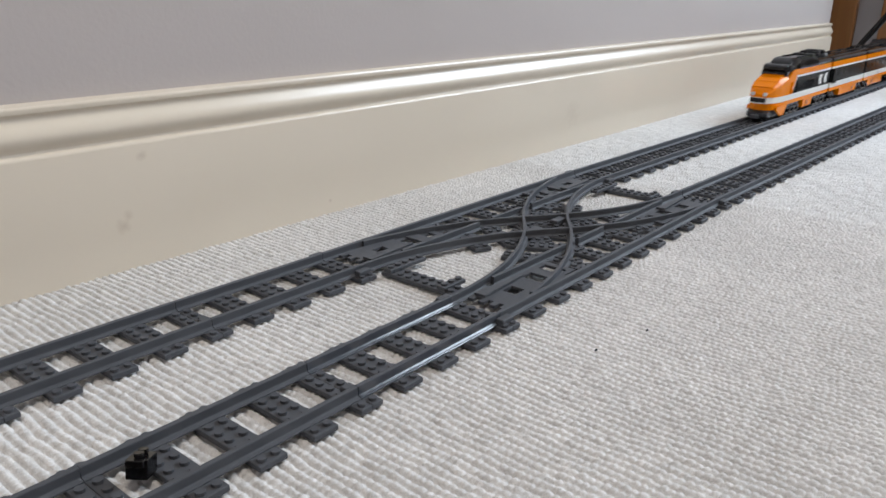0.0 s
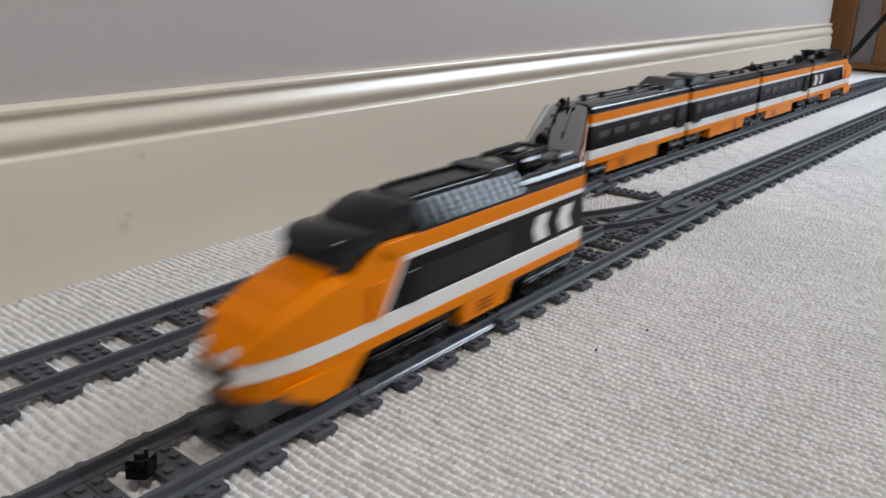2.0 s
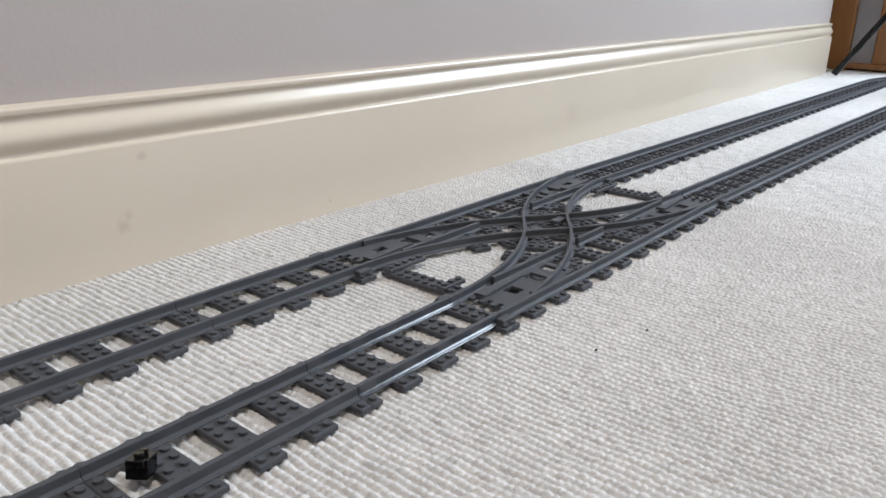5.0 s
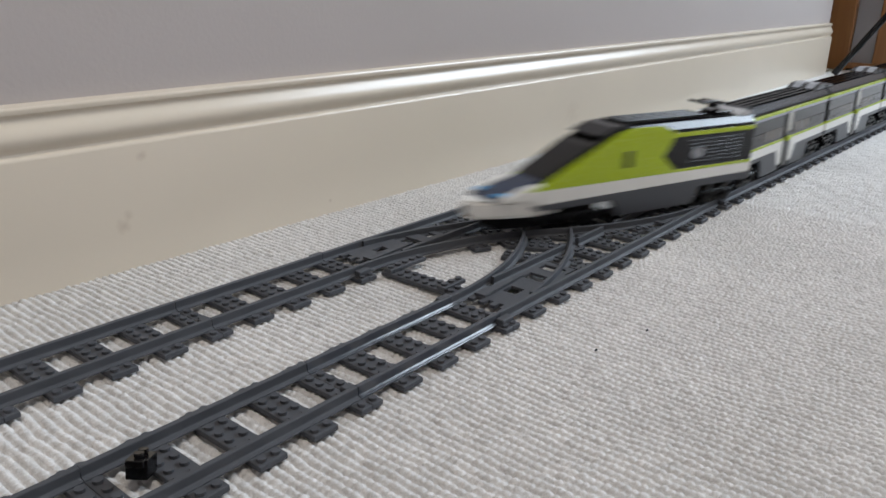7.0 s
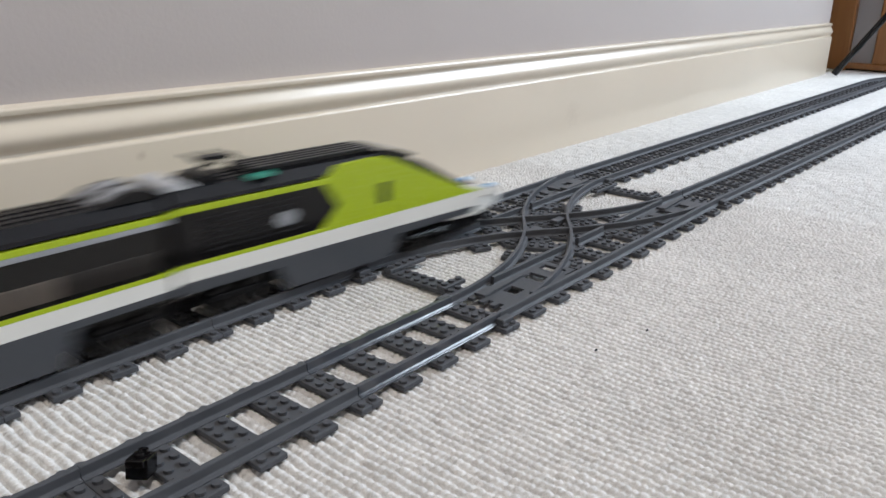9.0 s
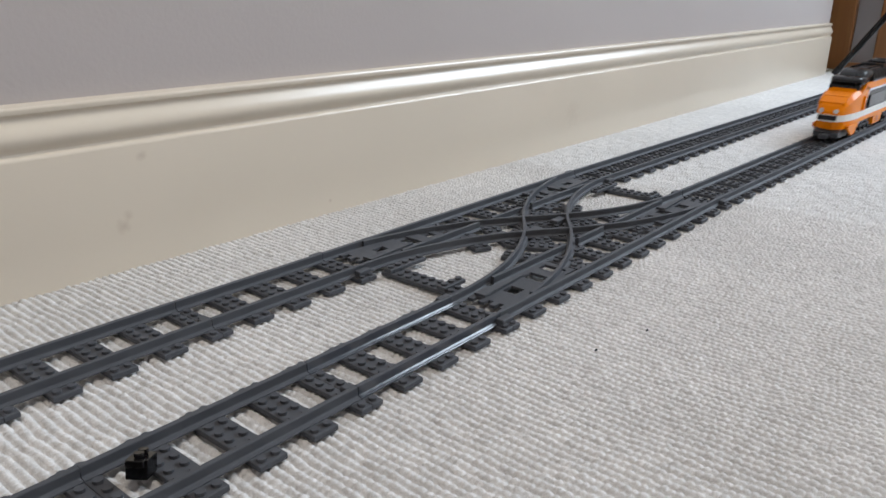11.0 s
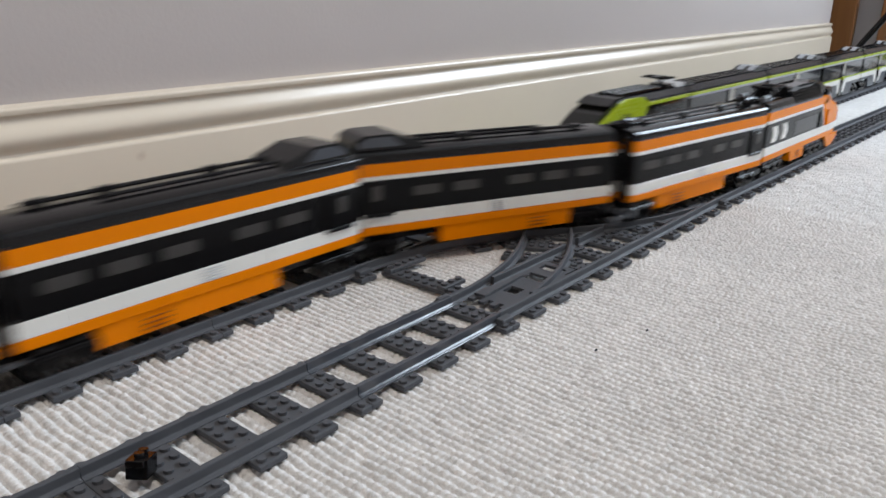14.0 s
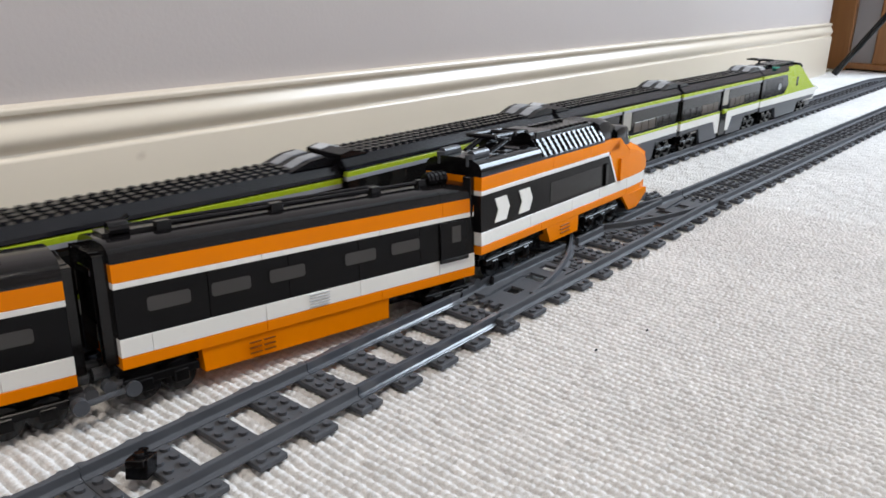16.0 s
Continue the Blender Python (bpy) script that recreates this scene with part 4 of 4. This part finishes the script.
    for x, s in ((-h, -1), (h, 1)):
        b = B()
        rod(b, (x - s * 0.01, 0, 0.022), (x + s * 0.0044, 0, 0.022), 0.0035, 10)
        part("coupling", b, M_BLACK, t)
    return t


def green_engine():
    t = thing("locomotive", "lime, white and grey toy express locomotive with long raked nose", "toy locomotive", "green train")
    o = -0.140

    def X(u):
        return u + o
    for s in (-1, 1):
        y0, y1 = sorted((s * (W - 0.0045), s * W))
        part("skirt", prism(B(), [(X(0), 0.0300), (X(0.070), 0.0300), (X(0.078), 0.0135), (X(0.172), 0.0135), (X(0.182), 0.0290), (X(0.262), 0.0290), (X(0.270), GW0 - 0.004), (X(0.240), GW0), (X(0), GW0)], y0, y1), M_SKIRT, t)
        y0, y1 = sorted((s * (W - 0.0045), s * (W + 0.0002)))
        part("white_band", prism(B(), [(X(0), GW0), (X(0.262), GW0 - 0.003), (X(0.2780), GW1 - 0.005), (X(0.2740), GW1), (X(0), GW1)], y0, y1), M_WHITE, t)
        part("lime_plate", box(B(), X(0), X(0.120), y0, y1, GW1, GL1, 0.0002), M_LIME, t)
        part("black_panel", prism(B(), [(X(0), GL1), (X(0.106), GL1), (X(0.122), 0.0630), (X(0.110), GD1), (X(0), GD1)], *sorted((s * (W - 0.0044), s * (W - 0.0001)))), M_BLACK, t)
        part("lime_side", prism(B(), [(X(0.1042), GW1 + 0.0001), (X(0.2735), GW1 + 0.0001), (X(0.2570), 0.0510), (X(0.1740), 0.0880), (X(0.1600), 0.0912), (X(0.1250), 0.0905), (X(0.1100), GL2), (X(0.1102), GD1), (X(0.1222), 0.0630)], *sorted((s * (W - 0.0044), s * W))), M_LIME, t, "lime green cab side")
        part("lime_stripe", box(B(), X(0), X(0.110), y0, y1, GD1, GL2 - 0.001, 0.0002), M_LIME, t)
        part("cab_window", box(B(), X(0.1610), X(0.1695), s * W - 0.0006, s * W + 0.0006, 0.0570, 0.0720, 0.0003), M_PANE, t)
        b = B()
        for k in range(7):
            box(b, X(0.016), X(0.090), s * W - 0.0006, s * W + 0.0006, 0.0535 + 0.0034 * k, 0.0550 + 0.0034 * k, 0.0002)
        part("louvre", b, M_BLACKM, t)
        part("round_badge", prism(B(), [(X(0.078 + 0.008 * math.cos(a * 0.7854)), 0.0630 + 0.0055 * math.sin(a * 0.7854)) for a in range(8)], s * (W + 0.0004) - 0.0004, s * (W + 0.0004) + 0.0004), M_MID, t, "pale oval badge")
        part("headlight", box(B(), X(0.2800), X(0.3010), s * 0.0140 - 0.0025, s * 0.0140 + 0.0025, 0.0430, 0.0462, 0.0010), M_BLUE, t, "clear blue headlight")
        part("headlight_housing", prism(B(), [(X(0.2600), 0.0400), (X(0.2600), 0.0520), (X(0.2740), 0.0500), (X(0.3000), 0.0425), (X(0.3000), 0.0400)], *sorted((s * 0.0165, s * 0.0222))), M_WHITE, t)
    part("core", prism(B(), [(X(0.002), 0.0300), (X(0.250), 0.0300), (X(0.250), 0.0475), (X(0.1850), 0.0835), (X(0.002), GL2 - 0.0002)], -W + 0.0046, W - 0.0046), M_BLACK, t)
    # long raked windscreen between lime pillars
    part("windscreen", prism(B(), [(X(0.1852), 0.0836), (X(0.1852), 0.0880), (X(0.2100), 0.0790), (X(0.2560), 0.0545), (X(0.2502), 0.0476)], -0.0190, 0.0190), M_PANE, t, "raked smoky windscreen")
    part("bonnet", prism(B(), [(X(0.2504), 0.0400), (X(0.2562), 0.0540), (X(0.2850), 0.0475), (X(0.3040), 0.0425), (X(0.3060), 0.0400)], -0.0160, 0.0160), M_NAVY, t, "navy lower windscreen")
    part("roof_tile", box(B(), X(0.056), X(0.072), -0.0215, -0.0150, 0.0915, 0.0942, 0.0004), M_TEAL, t, "teal clear roof tile")
    # white bumper
    q = B()
    prism(q, [(X(u), y) for u, y in ((0.240, -W + 0.0001), (0.272, -W + 0.0010), (0.297, -0.0185), (0.3130, -0.0120), (0.3200, -0.0040), (0.3200, 0.0040), (0.3130, 0.0120), (0.297, 0.0185), (0.272, W - 0.0010), (0.240, W - 0.0001))], 0.0255, 0.0408, "z")
    bmesh.ops.bevel(q, geom=q.edges[:], offset=0.0028, segments=3, affect="EDGES")
    part("bumper", q, M_WHITE, t, "rounded white front bumper")
    q = B()
    prism(q, [(X(u), y) for u, y in ((0.235, -0.019), (0.270, -0.018), (0.300, -0.010), (0.300, 0.010), (0.270, 0.018), (0.235, 0.019))], 0.0150, 0.0256, "z")
    part("plough", q, M_BLACKM, t)
    green_roof(t, X(0), X(0.165))
    part("cab_roof", prism(B(), [(X(0.1652), GL2), (X(0.1652), 0.0945), (X(0.1800), 0.0935), (X(0.1990), 0.0870), (X(0.1900), GL2)], -0.0195, 0.0195), M_BLACK, t, "black sloped cab roof")
    b = B()
    for k in range(5):
        y = -0.012 + 0.006 * k
        box(b, X(0.060), X(0.165), y - 0.0016, y + 0.0016, 0.0938, 0.0968, 0.0004)
    part("roof_ribs", b, M_BLACKM, t)
    pg = part("pantograph", box(B(), X(0.022), X(0.040), -0.012, 0.012, 0.0930, 0.0970, 0.0004), M_BLACKM, t, "black roof pantograph")
    part("arm", rod(B(), (X(0.028), 0, 0.0965), (X(0.044), 0, 0.1040), 0.0018), M_BLACKM, pg)
    for u in (0.034, 0.050):
        part("cross_bar", rod(B(), (X(u), -0.018, 0.1048), (X(u), 0.018, 0.1048), 0.0013), M_BLACKM, pg)
    part("head_plate", box(B(), X(0.030), X(0.054), -0.004, 0.004, 0.1036, 0.1060, 0.0003), M_BLACKM, pg)
    part("roof_fairing", prism(B(), [(X(0.0), 0.0926), (X(0.0), 0.0960), (X(0.008), 0.0978), (X(0.020), 0.0926)], -0.0170, 0.0170), M_LIGHTG, t)
    bogie(t, X(0.040), 2, gap=0.022)
    bogie(t, X(0.215), 2, gap=0.022)
    part("coupling", rod(B(), (X(-0.0044), 0, 0.022), (X(0.01), 0, 0.022), 0.0035, 10), M_BLACK, t)
    return t


OE_A = orange_engine()
OE_B = copy_thing(OE_A, Matrix())
OC_1 = orange_coach("orange, black and white toy coach with a long smooth black roof", False)
OC_2 = orange_coach("orange, black and white toy coach with a humped black roof end", True)
OC_3 = copy_thing(OC_2, Matrix())
OC_4 = copy_thing(OC_1, Matrix())
GE_A = green_engine()
GE_B = copy_thing(GE_A, Matrix())
GC = [green_coach()]
for _ in range(3):
    GC.append(copy_thing(GC[0], Matrix()))

# ---------------- furniture at the far end ----------------


def pine_cabinet():
    t = thing("pine_cabinet", "varnished pine cabinet with grey door panels", "cabinet")
    x = 2.02
    part("side_post", box(B(), x, x + 0.05, 0.237, 0.300, -0.001, 0.85, 0.003), M_WOOD, t)
    part("bottom_rail", box(B(), x + 0.002, x + 0.05, 0.065, 0.237, 0.004, 0.020, 0.002), M_WOOD, t)
    part("panel", box(B(), x + 0.02, x + 0.04, 0.176, 0.237, 0.020, 0.85, 0.001), M_GLASSY, t)
    part("stile", box(B(), x + 0.001, x + 0.05, 0.065, 0.176, 0.020, 0.85, 0.003), M_WOOD, t)
    part("top", box(B(), x - 0.01, x + 0.40, 0.060, 0.305, 0.85, 0.875, 0.004), M_WOOD, t)
    part("carcass", box(B(), x + 0.052, x + 0.38, 0.070, 0.295, 0.0, 0.848, 0.003), M_WOOD, t)
    return t


pine_cabinet()
t = thing("tripod", "black metal tripod standing beside the pine cabinet", "tripod")
head = Vector((1.86, -0.26, 0.76))
for f in ((1.834, 0.222, 0.004), (2.00, -0.52, 0.004), (1.50, -0.50, 0.004)):
    f = Vector(f)
    lg = part("leg", rod(B(), f, head, 0.0075, 10), M_BLACKM, t)
    part("rubber_foot", rod(B(), f, f + (head - f) * 0.02, 0.0085, 10), M_BLACK, lg)
part("head_plate", cyl(B(), (1.86, -0.26, 0.76), 0.03, 0.05, "z", 16), M_BLACKM, t)

t = thing("ceiling_lamp", "round white ceiling lamp", "ceiling lamp")
part("shade", cyl(B(), (-0.45, -0.75, 2.74), 0.22, 0.10, "z", 32), M_CEIL, t)



def window_frame(name, u0, u1, at):
    """A white frame with one mullion; at(u0, u1, z0, z1) gives a box in the wall."""
    q = B()
    for a, e, z0, z1 in ((u0, u0 + 0.06, WZ0, WZ1), (u1 - 0.06, u1, WZ0, WZ1), (u0 + 0.06, u1 - 0.06, WZ0, WZ0 + 0.06), (u0 + 0.06, u1 - 0.06, WZ1 - 0.06, WZ1),
                         ((u0 + u1) / 2 - 0.02, (u0 + u1) / 2 + 0.02, WZ0 + 0.06, WZ1 - 0.06)):
        box(q, *at(a, e), z0, z1)
    tagged(new(name, mesh_from(name, q, M_CEIL)), "white painted window frame", "window", kind="structure")


window_frame("window_1", EY0, EY1, lambda a, e: (X1 + 0.05, X1 + 0.10, a, e))

# ---------------- what moves ----------------


def smooth(rows):
    """A monotone smooth curve through (time, value) rows."""
    t = np.array([r[0] for r in rows], float)
    y = np.array([r[1] for r in rows], float)
    d = np.diff(y) / np.diff(t)
    m = np.concatenate([[d[0]], (d[1:] + d[:-1]) / 2, [d[-1]]])
    for i in range(len(d)):
        if abs(d[i]) < 1e-12:
            m[i] = m[i + 1] = 0
        else:
            m[i] = min(max(m[i] / d[i], 0), 3) * d[i]
            m[i + 1] = min(max(m[i + 1] / d[i], 0), 3) * d[i]

    def f(x):
        x = min(max(x, t[0]), t[-1])
        i = min(int(np.searchsorted(t, x, side="right")) - 1, len(d) - 1)
        h = t[i + 1] - t[i]
        s = (x - t[i]) / h
        return (2 * s**3 - 3 * s**2 + 1) * y[i] + (s**3 - 2 * s**2 + s) * h * m[i] + (3 * s**2 - 2 * s**3) * y[i + 1] + (s**3 - s**2) * h * m[i + 1]
    return f


S_LEN = 2 * R_IN * TH
A1 = length(START_OUT + LEAD_OUT)                # orange: first right end of the crossover
A2 = A1 + S_LEN + length(LAP_IN)                 # orange: second time
G1 = length(START_IN + LEAD_IN)
G2 = G1 + S_LEN + length(LAP_OUT)


def orange_u(e, s):
    """Running length for a place s metres before the crossover's right end at x = s (s < 0.384 beyond it)."""
    return e + CROSS - s


ORANGE = smooth([(0, orange_u(A1, 1.200)), (1, orange_u(A1, 0.657)), (2, orange_u(A1, 0.070)), (3, orange_u(A1, -0.520)), (4.1, orange_u(A1, -1.165)),
                 (11.3, orange_u(A2, 0.930)), (11.5, orange_u(A2, 0.822)), (12.0, orange_u(A2, 0.557)), (12.5, orange_u(A2, 0.290)), (13.0, orange_u(A2, 0.017)),
                 (13.5, orange_u(A2, -0.253)), (14.0, orange_u(A2, -0.535)), (14.2, orange_u(A2, -0.650)), (14.5, orange_u(A2, -0.770)), (15.0, orange_u(A2, -0.940)),
                 (15.3, orange_u(A2, -0.985)), (15.6, orange_u(A2, -0.990)), (16.0, orange_u(A2, -0.990))])
ORANGE_FRONT = smooth([(0, orange_u(A1, 1.200)), (1, orange_u(A1, 0.657)), (2, orange_u(A1, 0.070)), (3, orange_u(A1, -0.520)), (4.1, orange_u(A1, -1.165)),
                       (11.3, orange_u(A2, 0.930)), (11.5, orange_u(A2, 0.822)), (12.0, orange_u(A2, 0.557)), (12.5, orange_u(A2, 0.290)), (13.0, orange_u(A2, 0.017)),
                       (13.5, orange_u(A2, -0.253)), (14.0, orange_u(A2, -0.535)), (14.2, orange_u(A2, -0.655)), (14.5, orange_u(A2, -0.830)), (15.0, orange_u(A2, -1.080)), (15.5, orange_u(A2, -1.280)), (16.0, orange_u(A2, -1.360))])
GREEN = smooth([(0, orange_u(G1, 1.75)), (5.2, orange_u(G1, 1.74)), (5.7, orange_u(G1, 1.52)), (6.3, orange_u(G1, 0.992)), (6.5, orange_u(G1, 0.826)), (7.0, orange_u(G1, 0.412)), (7.5, orange_u(G1, -0.020)),
                (8.0, orange_u(G1, -0.460)), (8.5, orange_u(G1, -0.887)), (9.0, orange_u(G1, -1.323)), (9.3, orange_u(G1, -1.595)),
                (12.3, orange_u(G2, 1.950)), (12.5, orange_u(G2, 1.780)), (13.0, orange_u(G2, 1.350)), (13.5, orange_u(G2, 0.955)), (14.0, orange_u(G2, 0.575)),
                (14.2, orange_u(G2, 0.420)), (14.5, orange_u(G2, 0.203)), (15.0, orange_u(G2, -0.075)), (15.5, orange_u(G2, -0.212)), (16.0, orange_u(G2, -0.305))])
TIMES = [round(0.1 * i, 1) for i in range(161)]


def riding(way, u, back, half, flip):
    """Pose of a car whose middle trails the engine's rear end by back metres."""
    a, c = way.at(u - back + half), way.at(u - back - half)
    m = (a + c) / 2
    h = math.degrees(math.atan2(a[1] - c[1], a[0] - c[0]))
    return m[0], m[1], 0.0, h + (180 if flip else 0)


def nearest(h, ref):
    while h - ref > 180:
        h -= 360
    while h - ref < -180:
        h += 360
    return h


# places of the derailed cars: time, x, y, height, lean, pitch, heading
CRASH = {
    "OC_3": [(14.3, None), (14.5, (-0.121, 0.1235, -0.009, 2.0, 0.5, -15.0)), (15.0, (-0.295, 0.115, -0.008, 1.0, 0, -15.0)), (15.4, (-0.342, 0.1174, -0.009, -3.0, 0.5, -14.0)), (16.0, (-0.342, 0.1174, -0.009, -3.0, 0.5, -14.0))],
    "OC_4": [(14.3, None), (14.5, (0.1180, 0.0580, -0.001, -2.5, 0, -6.5)), (15.0, (-0.0459, 0.0552, -0.006, -0.9, 0, -7.9)), (15.4, (-0.0909, 0.0587, -0.010, -5.5, 1.45, -9.6)), (16.0, (-0.0909, 0.0587, -0.010, -5.5, 1.45, -9.6))],
    "OE_B": [(14.3, None), (14.5, (0.412, 0.021, 0.000, 0, 0, -11.6)), (15.0, (0.2440, 0.0440, -0.002, 0, 0, -11.5)), (15.4, (0.166, 0.0415, 0.000, -3.0, 0.86, 1.6)), (16.0, (0.166, 0.0410, 0.000, -3.0, 0.86, 1.6))],
    "GC_0": [(14.6, None), (15.0, (0.069, 0.130, 0.0, 0, 0, 179.5)), (15.5, (-0.064, 0.137, -0.004, 0, 0, 177.0)), (16.0, (-0.150, 0.1435, -0.005, 0, 0, 175.6))],
    "GE_A": [(14.6, None), (15.0, (-0.215, 0.130, 0.0, 0, 0, 179.0)), (15.5, (-0.345, 0.155, -0.006, 0, 0, 175.0)), (16.0, (-0.430, 0.166, -0.006, 0, 0, 175.0))],
}


def ride_rows(way, place, back, half, flip, crash=None):
    rows, ref = [], None
    base = {}
    for t in TIMES:
        x, y, z, h = riding(way, place(t), back, half, flip)
        h = h if ref is None else nearest(h, ref)
        ref = h
        base[t] = (x, y, z, 0.0, 0.0, h)
    if crash:
        t0 = crash[0][0]
        keys = [(t0 - 0.2, base[round(t0 - 0.2, 1)]), (t0, base[t0])]
        for t, v in crash[1:]:
            keys.append((t, (*v[:5], nearest(v[5], base[t0][5]))))
        fs = [smooth([(t, v[i]) for t, v in keys]) for i in range(6)]
        for t in TIMES:
            if t > t0:
                base[t] = tuple(f(t) for f in fs)
    for t in TIMES:
        x, y, z, r, p, h = base[t]
        rows.append((t, pose(x, y, z, r, p, h)))
    return rows


def motions():
    walk(OE_A, ride_rows(ORANGE_WAY, ORANGE_FRONT, -0.140, 0.073, False))
    walk(OC_1, ride_rows(ORANGE_WAY, ORANGE_FRONT, 0.134, 0.098, False))
    walk(OC_2, ride_rows(ORANGE_WAY, ORANGE_FRONT, 0.386, 0.098, False))
    walk(OC_3, ride_rows(ORANGE_WAY, ORANGE, 0.638, 0.098, True, CRASH["OC_3"]))
    walk(OC_4, ride_rows(ORANGE_WAY, ORANGE, 0.890, 0.098, True, CRASH["OC_4"]))
    walk(OE_B, ride_rows(ORANGE_WAY, ORANGE, 1.162, 0.073, True, CRASH["OE_B"]))
    walk(GE_A, ride_rows(GREEN_WAY, GREEN, -0.140, 0.088, False, CRASH["GE_A"]))
    for i, c in enumerate(GC):
        walk(c, ride_rows(GREEN_WAY, GREEN, 0.1450 + 0.2865 * i, 0.109, False, None if i else CRASH["GC_0"]))
    walk(GE_B, ride_rows(GREEN_WAY, GREEN, 1.290, 0.088, True))


motions()
